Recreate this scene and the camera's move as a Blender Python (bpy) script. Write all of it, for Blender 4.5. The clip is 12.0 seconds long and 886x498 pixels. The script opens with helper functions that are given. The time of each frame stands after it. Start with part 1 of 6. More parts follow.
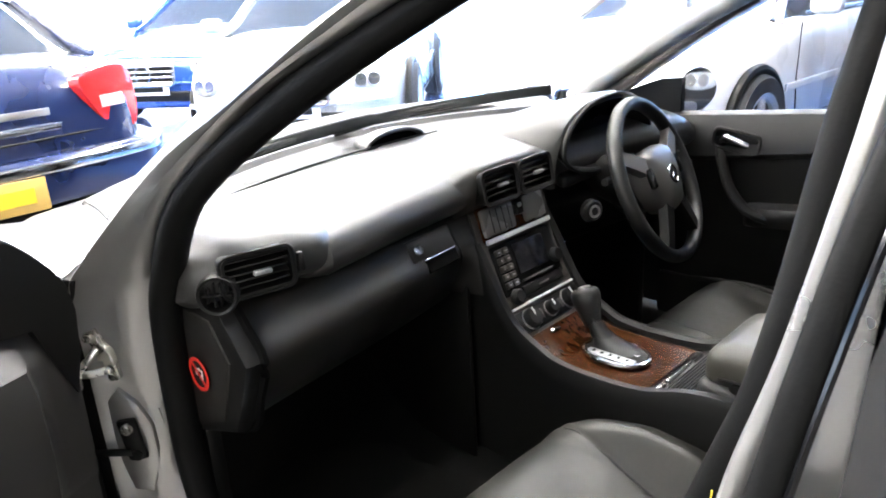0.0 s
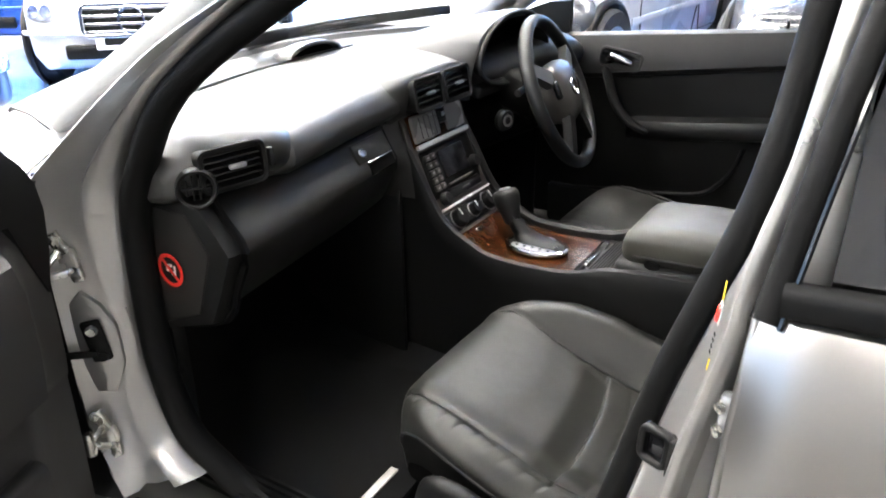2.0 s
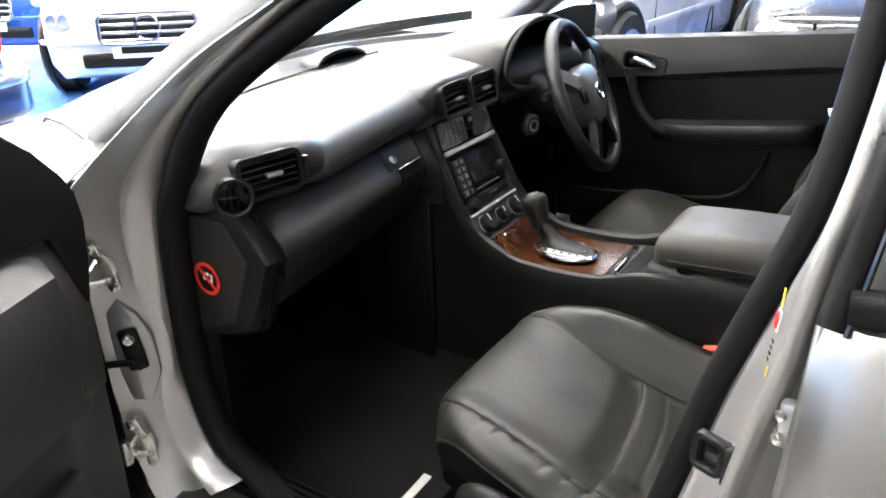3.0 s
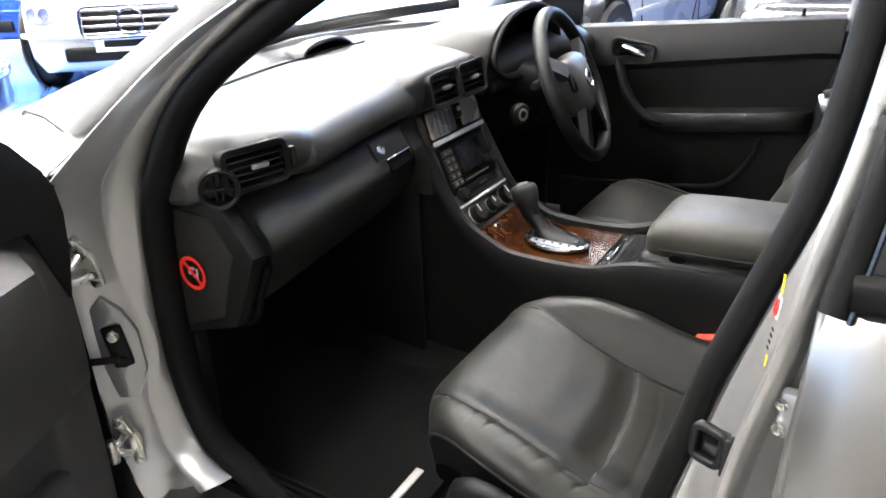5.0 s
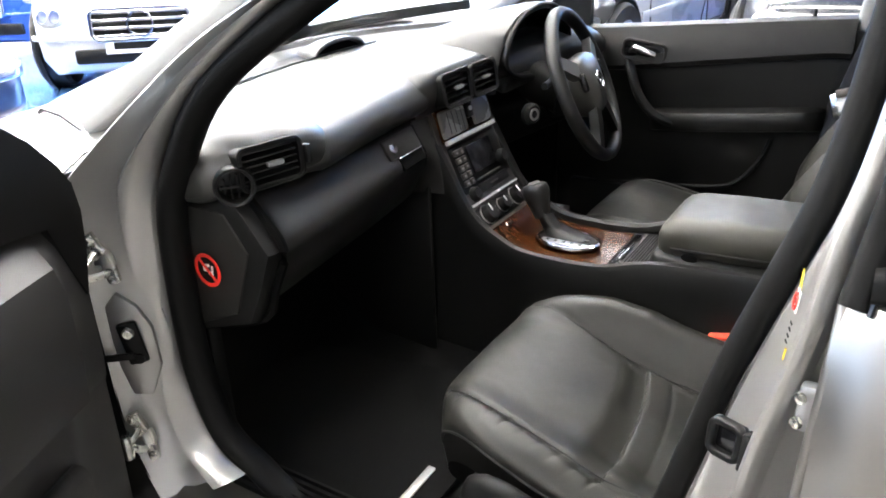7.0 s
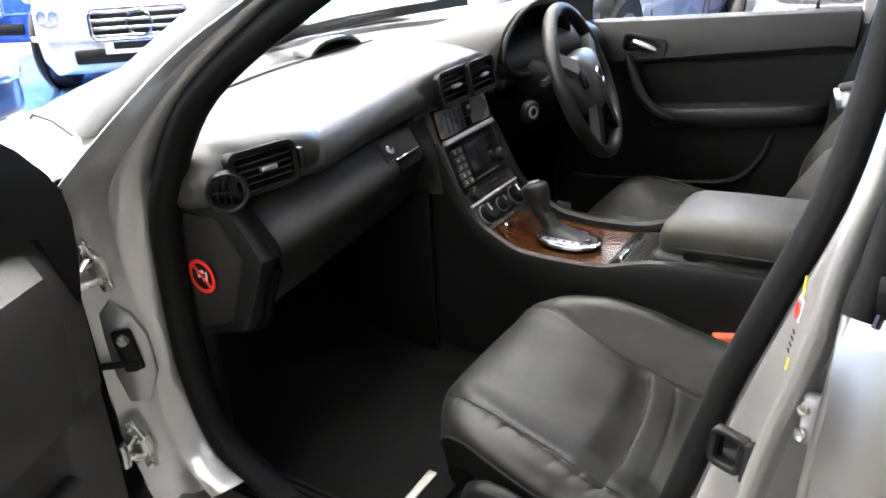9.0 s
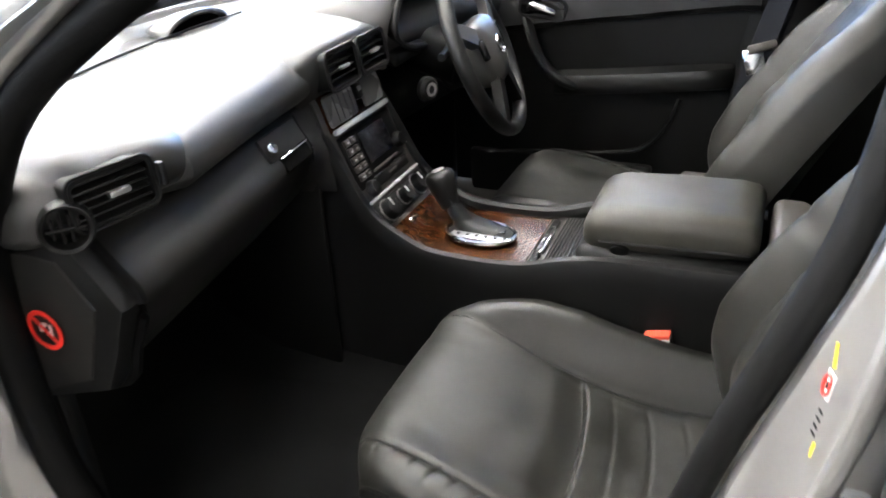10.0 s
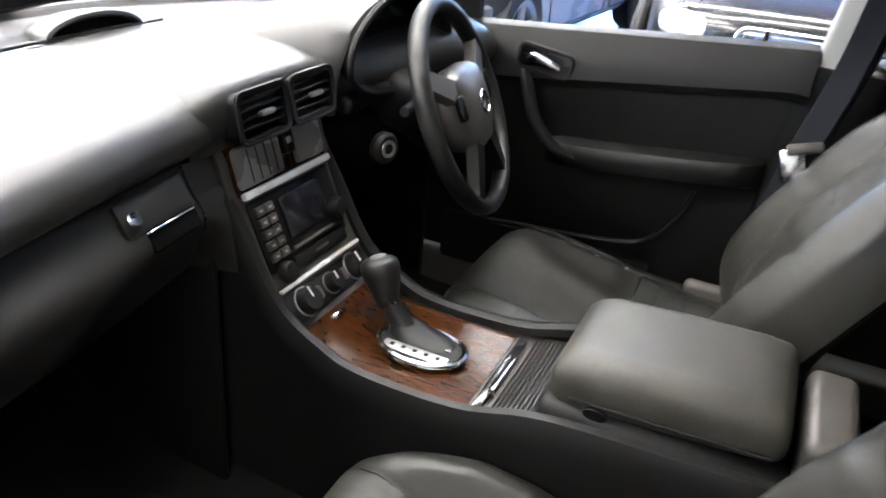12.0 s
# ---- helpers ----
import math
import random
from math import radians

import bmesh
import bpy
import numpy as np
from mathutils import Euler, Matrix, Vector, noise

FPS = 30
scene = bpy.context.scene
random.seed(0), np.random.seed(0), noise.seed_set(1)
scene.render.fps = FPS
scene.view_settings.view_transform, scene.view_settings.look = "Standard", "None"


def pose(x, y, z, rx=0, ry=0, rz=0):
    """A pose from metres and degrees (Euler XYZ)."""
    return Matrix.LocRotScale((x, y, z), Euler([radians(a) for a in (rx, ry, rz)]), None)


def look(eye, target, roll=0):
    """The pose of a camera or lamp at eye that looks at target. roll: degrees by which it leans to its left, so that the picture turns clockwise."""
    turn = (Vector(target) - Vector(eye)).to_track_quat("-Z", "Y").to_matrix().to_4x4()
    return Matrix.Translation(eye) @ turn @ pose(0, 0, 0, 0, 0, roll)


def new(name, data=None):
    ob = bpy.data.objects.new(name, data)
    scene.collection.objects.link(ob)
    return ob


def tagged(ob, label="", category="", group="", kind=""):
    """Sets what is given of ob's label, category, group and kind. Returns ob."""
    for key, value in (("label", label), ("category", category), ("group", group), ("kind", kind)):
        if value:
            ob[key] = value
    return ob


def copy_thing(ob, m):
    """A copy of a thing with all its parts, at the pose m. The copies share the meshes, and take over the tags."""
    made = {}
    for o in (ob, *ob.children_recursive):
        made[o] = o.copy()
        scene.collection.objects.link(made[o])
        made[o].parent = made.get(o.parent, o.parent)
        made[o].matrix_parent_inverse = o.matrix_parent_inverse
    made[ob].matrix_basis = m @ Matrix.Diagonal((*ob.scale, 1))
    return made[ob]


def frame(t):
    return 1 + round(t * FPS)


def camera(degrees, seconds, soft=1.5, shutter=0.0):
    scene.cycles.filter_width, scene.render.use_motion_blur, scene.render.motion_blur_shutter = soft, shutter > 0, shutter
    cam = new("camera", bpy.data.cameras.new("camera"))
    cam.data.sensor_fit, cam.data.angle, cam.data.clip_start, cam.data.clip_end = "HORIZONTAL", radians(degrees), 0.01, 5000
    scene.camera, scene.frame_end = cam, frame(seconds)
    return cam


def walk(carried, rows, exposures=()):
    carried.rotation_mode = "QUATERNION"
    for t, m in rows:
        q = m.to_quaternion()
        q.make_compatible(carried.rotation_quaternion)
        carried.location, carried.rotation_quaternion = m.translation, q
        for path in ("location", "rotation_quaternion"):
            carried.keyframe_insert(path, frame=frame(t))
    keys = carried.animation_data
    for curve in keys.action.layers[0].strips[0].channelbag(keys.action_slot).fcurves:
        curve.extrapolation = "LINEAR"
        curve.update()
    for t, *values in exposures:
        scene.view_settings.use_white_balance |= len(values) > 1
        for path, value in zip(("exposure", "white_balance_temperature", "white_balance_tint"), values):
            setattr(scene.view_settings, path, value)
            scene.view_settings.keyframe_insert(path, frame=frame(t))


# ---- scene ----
cam = camera(60.0, 12.0, soft=1.8, shutter=0.4)
PATH = [
    (0, (-1.167, -0.954, 1.274), (0.176, 0.37, 0.606), -3.6),
    (0.5, (-1.196, -0.959, 1.275), (0.206, 0.317, 0.637), -0.9),
    (1, (-1.28, -0.864, 1.282), (0.215, 0.227, 0.522), -1.6),
    (1.5, (-1.334, -0.848, 1.286), (0.216, 0.142, 0.499), 0.0),
    (2, (-1.374, -0.887, 1.245), (0.167, 0.086, 0.422), -0.9),
    (2.5, (-1.391, -0.868, 1.241), (0.111, 0.114, 0.357), -2.2),
    (3, (-1.392, -0.853, 1.249), (0.138, 0.145, 0.436), -1.7),
    (5, (-1.379, -0.842, 1.239), (0.16, 0.128, 0.407), -2.0),
    (5.5, (-1.384, -0.845, 1.241), (0.166, 0.101, 0.401), -1.6),
    (6, (-1.385, -0.84, 1.235), (0.161, 0.104, 0.387), -2.1),
    (6.5, (-1.394, -0.835, 1.237), (0.148, 0.124, 0.399), -2.1),
    (7, (-1.391, -0.836, 1.234), (0.142, 0.149, 0.409), -2.1),
    (7.2, (-1.388, -0.833, 1.238), (0.159, 0.138, 0.423), -2.6),
    (9, (-1.367, -0.834, 1.238), (0.155, 0.158, 0.401), -2.9),
    (9.5, (-1.325, -0.791, 1.25), (0.232, 0.112, 0.378), -1.3),
    (10, (-1.207, -0.717, 1.237), (0.4, 0.001, 0.286), -2.7),
    (10.5, (-1.147, -0.665, 1.259), (0.542, -0.093, 0.354), 2.1),
    (11, (-1.082, -0.647, 1.234), (0.644, -0.151, 0.355), 2.1),
    (11.5, (-0.973, -0.649, 1.208), (0.749, -0.046, 0.387), 3.1),
    (12, (-0.848, -0.641, 1.208), (0.787, 0.062, 0.296), 5.3),
]
walk(cam, [(t, look(eye, target, roll)) for t, eye, target, roll in PATH])

# ---- light ----
world = bpy.data.worlds.new("world")
scene.world = world
world.use_nodes = True
wn = world.node_tree
sky = wn.nodes.new("ShaderNodeTexSky")
sky.sky_type, sky.sun_disc = "NISHITA", False
sky.sun_elevation, sky.sun_rotation = radians(48), radians(-20)
wn.nodes["Background"].inputs["Strength"].default_value = 0.15
wn.links.new(sky.outputs[0], wn.nodes["Background"].inputs["Color"])
sun = new("sun", bpy.data.lights.new("sun", "SUN"))
sun.data.energy, sun.data.angle, sun.data.color = 3.0, radians(0.5), (1.0, 0.95, 0.88)
sun.matrix_world = look((-3, 8, 12), (0, 0, 0))
scene.view_settings.exposure = 0.22


# ---- materials ----
def material(name, color, rough=0.5, metal=0.0, coat=0.0, var=0.15, scale=8.0, bump=0.0, bump_scale=400.0, spec=0.5, rough_var=0.08):
    """A surface with colour drift at a large scale, grain at a small one, and fine relief."""
    m = bpy.data.materials.new(name)
    m.use_nodes = True
    nt = m.node_tree
    b = nt.nodes["Principled BSDF"]
    b.inputs["Metallic"].default_value = metal
    b.inputs["Coat Weight"].default_value = coat
    b.inputs["Coat Roughness"].default_value = 0.06
    b.inputs["Specular IOR Level"].default_value = spec
    co = nt.nodes.new("ShaderNodeTexCoord")
    big = nt.nodes.new("ShaderNodeTexNoise")
    big.inputs["Scale"].default_value, big.inputs["Detail"].default_value = scale, 5
    small = nt.nodes.new("ShaderNodeTexNoise")
    small.inputs["Scale"].default_value, small.inputs["Detail"].default_value = bump_scale, 2
    for n in (big, small):
        nt.links.new(co.outputs["Object"], n.inputs["Vector"])
    add = nt.nodes.new("ShaderNodeMath")
    add.operation = "MULTIPLY_ADD"
    add.inputs[1].default_value = 0.3
    nt.links.new(small.outputs["Fac"], add.inputs[0])
    nt.links.new(big.outputs["Fac"], add.inputs[2])
    ramp = nt.nodes.new("ShaderNodeValToRGB")
    ramp.color_ramp.elements[0].position, ramp.color_ramp.elements[1].position = 0.35, 0.95
    ramp.color_ramp.elements[0].color = (*[c * (1 - var) for c in color], 1)
    ramp.color_ramp.elements[1].color = (*[min(1, c * (1 + var)) for c in color], 1)
    nt.links.new(add.outputs[0], ramp.inputs[0])
    nt.links.new(ramp.outputs[0], b.inputs["Base Color"])
    rr = nt.nodes.new("ShaderNodeMapRange")
    rr.inputs["From Min"].default_value, rr.inputs["From Max"].default_value = 0.3, 0.7
    rr.inputs["To Min"].default_value, rr.inputs["To Max"].default_value = max(0, rough - rough_var), min(1, rough + rough_var)
    nt.links.new(big.outputs["Fac"], rr.inputs["Value"])
    nt.links.new(rr.outputs[0], b.inputs["Roughness"])
    if bump:
        bp = nt.nodes.new("ShaderNodeBump")
        bp.inputs["Strength"].default_value, bp.inputs["Distance"].default_value = bump, 0.001
        nt.links.new(small.outputs["Fac"], bp.inputs["Height"])
        nt.links.new(bp.outputs[0], b.inputs["Normal"])
    return m


def leather(name, color, rough, spec=0.5):
    m = material(name, color, rough, var=0.4, scale=14, bump=0.0, bump_scale=260, rough_var=0.11, spec=spec)
    nt = m.node_tree
    co = nt.nodes.new("ShaderNodeTexCoord")
    vo = nt.nodes.new("ShaderNodeTexVoronoi")
    vo.feature = "DISTANCE_TO_EDGE"
    vo.inputs["Scale"].default_value = 330
    wr = nt.nodes.new("ShaderNodeTexNoise")
    wr.inputs["Scale"].default_value, wr.inputs["Detail"].default_value, wr.inputs["Distortion"].default_value = 16, 7, 1.4
    for n in (vo, wr):
        nt.links.new(co.outputs["Object"], n.inputs["Vector"])
    b1 = nt.nodes.new("ShaderNodeBump")
    b1.inputs["Strength"].default_value, b1.inputs["Distance"].default_value = 0.3, 0.0008
    b2 = nt.nodes.new("ShaderNodeBump")
    b2.inputs["Strength"].default_value, b2.inputs["Distance"].default_value = 0.12, 0.0010
    nt.links.new(vo.outputs["Distance"], b1.inputs["Height"])
    nt.links.new(wr.outputs["Fac"], b2.inputs["Height"])
    nt.links.new(b2.outputs[0], b1.inputs["Normal"])
    nt.links.new(b1.outputs[0], nt.nodes["Principled BSDF"].inputs["Normal"])
    return m


def walnut(name):
    m = bpy.data.materials.new(name)
    m.use_nodes = True
    nt = m.node_tree
    b = nt.nodes["Principled BSDF"]
    b.inputs["Roughness"].default_value, b.inputs["Coat Weight"].default_value, b.inputs["Coat Roughness"].default_value = 0.24, 0.0, 0.05
    b.inputs["Specular IOR Level"].default_value = 0.2
    co = nt.nodes.new("ShaderNodeTexCoord")
    mp = nt.nodes.new("ShaderNodeMapping")
    mp.inputs["Scale"].default_value = (26, 7, 26)
    ns = nt.nodes.new("ShaderNodeTexNoise")
    ns.inputs["Scale"].default_value, ns.inputs["Detail"].default_value, ns.inputs["Distortion"].default_value = 2.2, 8, 2.2
    rp = nt.nodes.new("ShaderNodeValToRGB")
    rp.color_ramp.elements[0].position, rp.color_ramp.elements[1].position = 0.25, 0.8
    rp.color_ramp.elements[0].color, rp.color_ramp.elements[1].color = (0.008, 0.0026, 0.0009, 1), (0.050, 0.0150, 0.0034, 1)
    nt.links.new(co.outputs["Object"], mp.inputs[0])
    nt.links.new(mp.outputs[0], ns.inputs["Vector"])
    nt.links.new(ns.outputs["Fac"], rp.inputs[0])
    nt.links.new(rp.outputs[0], b.inputs["Base Color"])
    return m


def glazing(name, tint=(1, 1, 1), gloss=0.07):
    m = bpy.data.materials.new(name)
    m.use_nodes = True
    nt = m.node_tree
    nt.nodes.remove(nt.nodes["Principled BSDF"])
    tr, gl, mx = nt.nodes.new("ShaderNodeBsdfTransparent"), nt.nodes.new("ShaderNodeBsdfGlossy"), nt.nodes.new("ShaderNodeMixShader")
    tr.inputs[0].default_value = (*tint, 1)
    gl.inputs["Roughness"].default_value = 0.02
    mx.inputs[0].default_value = gloss
    nt.links.new(tr.outputs[0], mx.inputs[1])
    nt.links.new(gl.outputs[0], mx.inputs[2])
    nt.links.new(mx.outputs[0], nt.nodes["Material Output"].inputs[0])
    return m


def glow(name, color, strength):
    m = bpy.data.materials.new(name)
    m.use_nodes = True
    b = m.node_tree.nodes["Principled BSDF"]
    b.inputs["Base Color"].default_value = (*color, 1)
    b.inputs["Emission Color"].default_value = (*color, 1)
    b.inputs["Emission Strength"].default_value = strength
    return m


LEATHER = leather("black_leather", (0.0138, 0.0135, 0.0117), 0.44, 0.26)
LEATHER_TRIM = leather("leather_trim", (0.008, 0.008, 0.0078), 0.42, 0.35)
DASH = material("dash_top_vinyl", (0.024, 0.024, 0.023), 0.42, spec=0.6, var=0.12, bump=0.35, bump_scale=700)
PLASTIC = material("dark_plastic", (0.006, 0.006, 0.006), 0.46, spec=0.2, var=0.15, bump=0.3, bump_scale=800)
PANEL = material("lower_dash_plastic", (0.014, 0.0132, 0.0122), 0.5, spec=0.3, var=0.12, bump=0.3, bump_scale=800)
BLACK = material("black_plastic", (0.0035, 0.0035, 0.0035), 0.45, spec=0.22, bump=0.15, bump_scale=800)
GLOSSBLACK = material("gloss_black", (0.006, 0.006, 0.007), 0.12)
STACKGREY = material("stack_grey", (0.04, 0.036, 0.032), 0.45, bump=0.2, bump_scale=800)
RUBBER = material("rubber_seal", (0.0028, 0.0028, 0.0028), 0.62, spec=0.15, var=0.3, bump=0.2, bump_scale=300)
CARPET = material("carpet", (0.0045, 0.0045, 0.0045), 0.95, var=0.4, bump=1.0, bump_scale=900, spec=0.1)
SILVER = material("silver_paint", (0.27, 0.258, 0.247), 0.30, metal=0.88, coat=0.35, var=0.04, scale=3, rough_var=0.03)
# same paint as the body, lightened to stand in for light on the jambs
LITSILVER = material("lit_silver_paint", (0.41, 0.403, 0.39), 0.30, metal=0.75, coat=0.35, var=0.06, scale=6, rough_var=0.03)
CHROME = material("chrome", (0.82, 0.82, 0.82), 0.12, metal=1.0, var=0.03)
STEEL = material("zinc_steel", (0.78, 0.76, 0.70), 0.27, metal=0.9, var=0.25, scale=30, bump=0.1)
SATIN = material("satin_silver_plastic", (0.42, 0.42, 0.43), 0.35, metal=0.7)
ARMREST = leather("armrest_leather", (0.030, 0.0285, 0.0235), 0.45, 0.3)
MATTE = material("matte_black_mesh", (0.003, 0.003, 0.003), 0.9, spec=0.05)
LIDGREY = material("lid_grey", (0.23, 0.222, 0.215), 0.28, metal=0.3)
DOORGREY = material("door_grey_plastic", (0.031, 0.030, 0.029), 0.42, spec=0.4, var=0.12, bump=0.3, bump_scale=700)
# pale base colour stands in for the bright reflection on the chrome strips
GLINTTRIM = material("glint_trim", (0.75, 0.75, 0.74), 0.22, metal=0.35)
WOOD = walnut("walnut_veneer")
RED = material("red_plastic", (0.75, 0.085, 0.045), 0.35)
STICKRED = material("sticker_red", (0.72, 0.03, 0.02), 0.4)
STICKWHITE = material("sticker_white", (0.75, 0.75, 0.74), 0.45)
STICKYELLOW = material("sticker_yellow", (0.75, 0.52, 0.03), 0.45)
BELT = material("belt_webbing", (0.008, 0.009, 0.012), 0.85, spec=0.12, var=0.2, bump=0.6, bump_scale=900)
HEADLINER = material("headliner", (0.42, 0.42, 0.41), 0.9, bump=0.3)
PILLARTRIM = material("pillar_trim", (0.33, 0.33, 0.32), 0.7, bump=0.25)
DOORTRIM = leather("door_leather", (0.005, 0.005, 0.005), 0.44, 0.24)
GLASS = glazing("clear_glass", (1, 1, 1), 0.05)
DARKGLASS = glazing("tinted_glass", (0.12, 0.13, 0.13), 0.1)
LENS = glazing("lens_glass", (0.85, 0.85, 0.85), 0.06)
DISPLAY = material("display", (0.01, 0.01, 0.012), 0.15)
LABELGREY = material("printed_grey", (0.45, 0.45, 0.45), 0.5)
MIRROR = material("mirror_glass", (0.85, 0.87, 0.9), 0.02, metal=1.0, var=0.0, rough_var=0.0)
FLOORBLUE = material("blue_floor_paint", (0.07, 0.17, 0.42), 0.12, coat=0.4, var=0.18, scale=1.5, bump=0.1, bump_scale=90)
WALLWHITE = material("white_wall_paint", (0.8, 0.8, 0.79), 0.7, var=0.05, scale=2, bump=0.2, bump_scale=150)
CEILING = material("ceiling_paint", (0.75, 0.75, 0.74), 0.8, var=0.05, scale=2)
TUBE = glow("lamp_diffuser", (1.0, 0.965, 0.91), 72.0)


# ---- helpers of this scene ----
def finish(bm, angle=38):
    bmesh.ops.recalc_face_normals(bm, faces=bm.faces)
    for f in bm.faces:
        f.smooth = True
    for e in bm.edges:
        if len(e.link_faces) == 2 and e.calc_face_angle(0) > radians(angle):
            e.smooth = False


def part(name, bm, mat, parent=None, label=""):
    finish(bm)
    me = bpy.data.meshes.new(name)
    bm.to_mesh(me)
    bm.free()
    me.materials.append(mat)
    ob = new(name, me)
    if parent:
        ob.parent = parent
    if label:
        tagged(ob, label)
    return ob


def thing(name, label, category, at=(0, 0, 0), group="", kind=""):
    ob = new(name)
    ob.empty_display_size = 0.1
    ob.location = at
    return tagged(ob, label, category, group, kind)


def shift(bm, v):
    bmesh.ops.translate(bm, verts=bm.verts, vec=Vector(v))
    return bm


def turned(bm, m):
    bmesh.ops.transform(bm, matrix=m, verts=bm.verts)
    return bm


def box(c, s, bevel=0.004, seg=2, m=None, into=None):
    bm = bmesh.new()
    bmesh.ops.create_cube(bm, size=1)
    bmesh.ops.scale(bm, vec=Vector(s), verts=bm.verts)
    if bevel:
        bmesh.ops.bevel(bm, geom=bm.edges[:], offset=min(bevel, 0.45 * min(s)), segments=seg, profile=0.5, affect="EDGES")
    if m:
        bmesh.ops.transform(bm, matrix=m, verts=bm.verts)
    shift(bm, c)
    return merge(into, bm) if into else bm


def merge(bm, other):
    me = bpy.data.meshes.new("tmp")
    other.to_mesh(me)
    other.free()
    bm.from_mesh(me)
    bpy.data.meshes.remove(me)
    return bm


def smooth_path(pts, n=6, closed=False):
    """Catmull-Rom through points of any dimension."""
    p = [np.array(q, float) for q in pts]
    out, k = [], len(p)
    for i in range(k if closed else k - 1):
        if closed:
            a, b, c, d = p[i - 1], p[i], p[(i + 1) % k], p[(i + 2) % k]
        else:
            a, b, c, d = p[max(i - 1, 0)], p[i], p[i + 1], p[min(i + 2, k - 1)]
        for j in range(n):
            t = j / n
            out.append(0.5 * (2 * b + (c - a) * t + (2 * a - 5 * b + 4 * c - d) * t * t + (3 * b - a - 3 * c + d) * t ** 3))
    if not closed:
        out.append(p[-1])
    return [tuple(q) for q in out]


def loft(rows, around=False, caps=False, loop=False):
    """Skin over rows of points. around: each row is closed; loop: the last row meets the first."""
    bm = bmesh.new()
    vs = [[bm.verts.new(p) for p in r] for r in rows]
    n = len(vs[0])
    for i in range(len(vs) if loop else len(vs) - 1):
        a, b = vs[i], vs[(i + 1) % len(vs)]
        for j in range(n if around else n - 1):
            q = (a[j], a[(j + 1) % n], b[(j + 1) % n], b[j])
            bm.faces.new(q)
    if caps:
        bm.faces.new(vs[0][::-1])
        bm.faces.new(vs[-1])
    return bm


def thick(bm, t):
    bmesh.ops.recalc_face_normals(bm, faces=bm.faces)
    bmesh.ops.solidify(bm, geom=bm.faces[:], thickness=t)
    return bm


def sweep(path, prof, up=(0, 0, 1), loop=False):
    """A closed profile of (side, up) points carried along a path."""
    pts = [Vector(p) for p in path]
    rows, k = [], len(pts)
    for i, p in enumerate(pts):
        a = pts[i - 1] if (i or loop) else p
        b = pts[(i + 1) % k] if (i < k - 1 or loop) else p
        d = (b - a).normalized()
        side = d.cross(Vector(up)).normalized()
        top = side.cross(d)
        rows.append([p + side * u + top * v for u, v in prof])
    return loft(rows, around=True, caps=not loop, loop=loop)


def ring(r, n=10, ry=None):
    return [(r * math.cos(2 * math.pi * i / n), (ry or r) * math.sin(2 * math.pi * i / n)) for i in range(n)]


def rounded(w, h, r, n=3):
    """A rounded rectangle as a profile."""
    out = []
    for cx, cy, a0 in ((w / 2 - r, h / 2 - r, 0), (-w / 2 + r, h / 2 - r, 90), (-w / 2 + r, -h / 2 + r, 180), (w / 2 - r, -h / 2 + r, 270)):
        for i in range(n + 1):
            a = radians(a0 + 90 * i / n)
            out.append((cx + r * math.cos(a), cy + r * math.sin(a)))
    return out


def tube(path, r, n=10, up=(0, 0, 1), loop=False):
    return sweep(path, ring(r, n), up, loop)


def turn_profile(prof, axis_m=None, n=24):
    """Turn (radius, height) points about z, then place by a matrix."""
    rows = [[(r * math.cos(2 * math.pi * i / n), r * math.sin(2 * math.pi * i / n), z) for i in range(n)] for r, z in prof]
    open_ring = prof[0][0] > 1e-6 and prof[-1][0] > 1e-6
    bm = loft(rows, around=True, caps=not open_ring, loop=open_ring)
    return turned(bm, axis_m) if axis_m else bm


def prism(outline, depth, m=None, bevel=0.0):
    """A flat outline (x, y) given depth along -z, bevelled at the front."""
    bm = bmesh.new()
    f = bm.faces.new([bm.verts.new((x, y, 0)) for x, y in outline])
    if f.normal.z < 0:
        f.normal_flip()
    r = bmesh.ops.extrude_face_region(bm, geom=[f])
    bmesh.ops.translate(bm, verts=[v for v in r["geom"] if isinstance(v, bmesh.types.BMVert)], vec=(0, 0, -depth))
    bmesh.ops.recalc_face_normals(bm, faces=bm.faces)
    if bevel:
        edges = [e for e in bm.edges if all(abs(v.co.z) < 1e-6 for v in e.verts)]
        bmesh.ops.bevel(bm, geom=edges, offset=bevel, segments=2, profile=0.5, affect="EDGES")
    return turned(bm, m) if m else bm


def facing(c, normal, up=(0, 0, 1)):
    """A pose at c whose z is the normal and whose y is as near up as can be."""
    z = Vector(normal).normalized()
    x = Vector(up).cross(z).normalized()
    y = z.cross(x)
    m = Matrix((x, y, z)).transposed().to_4x4()
    m.translation = Vector(c)
    return m


def lerp(a, b, t):
    return a + (b - a) * t


def interp(x, xs, ys):
    k = np.argsort(xs)
    return float(np.interp(x, np.array(xs, float)[k], np.array(ys, float)[k]))


def unit(v):
    return max(0.0, min(1.0, v))


def ease(v):
    v = unit(v)
    return v * v * (3 - 2 * v)


# ---- the hall ----
floor = part("floor", box((11.7, 3, -0.1), (20.6, 44, 0.2), 0), FLOORBLUE)
tagged(floor, "glossy blue painted concrete showroom floor", "floor", kind="structure")
# unseen slab, grey so that the near side gets dim, neutral bounce light
bay = part("bounce_floor", box((-10.3, 3, -0.1), (23.4, 44, 0.2), 0), material("grey_bounce_floor", (0.13, 0.125, 0.118), 0.35, var=0.1, scale=1.5, bump=0.1, bump_scale=90))
tagged(bay, "unseen grey floor slab, added to keep bounced light neutral", "floor", kind="structure")
ceiling = part("ceiling", box((0, 3, 5.1), (44, 44, 0.2), 0), CEILING)
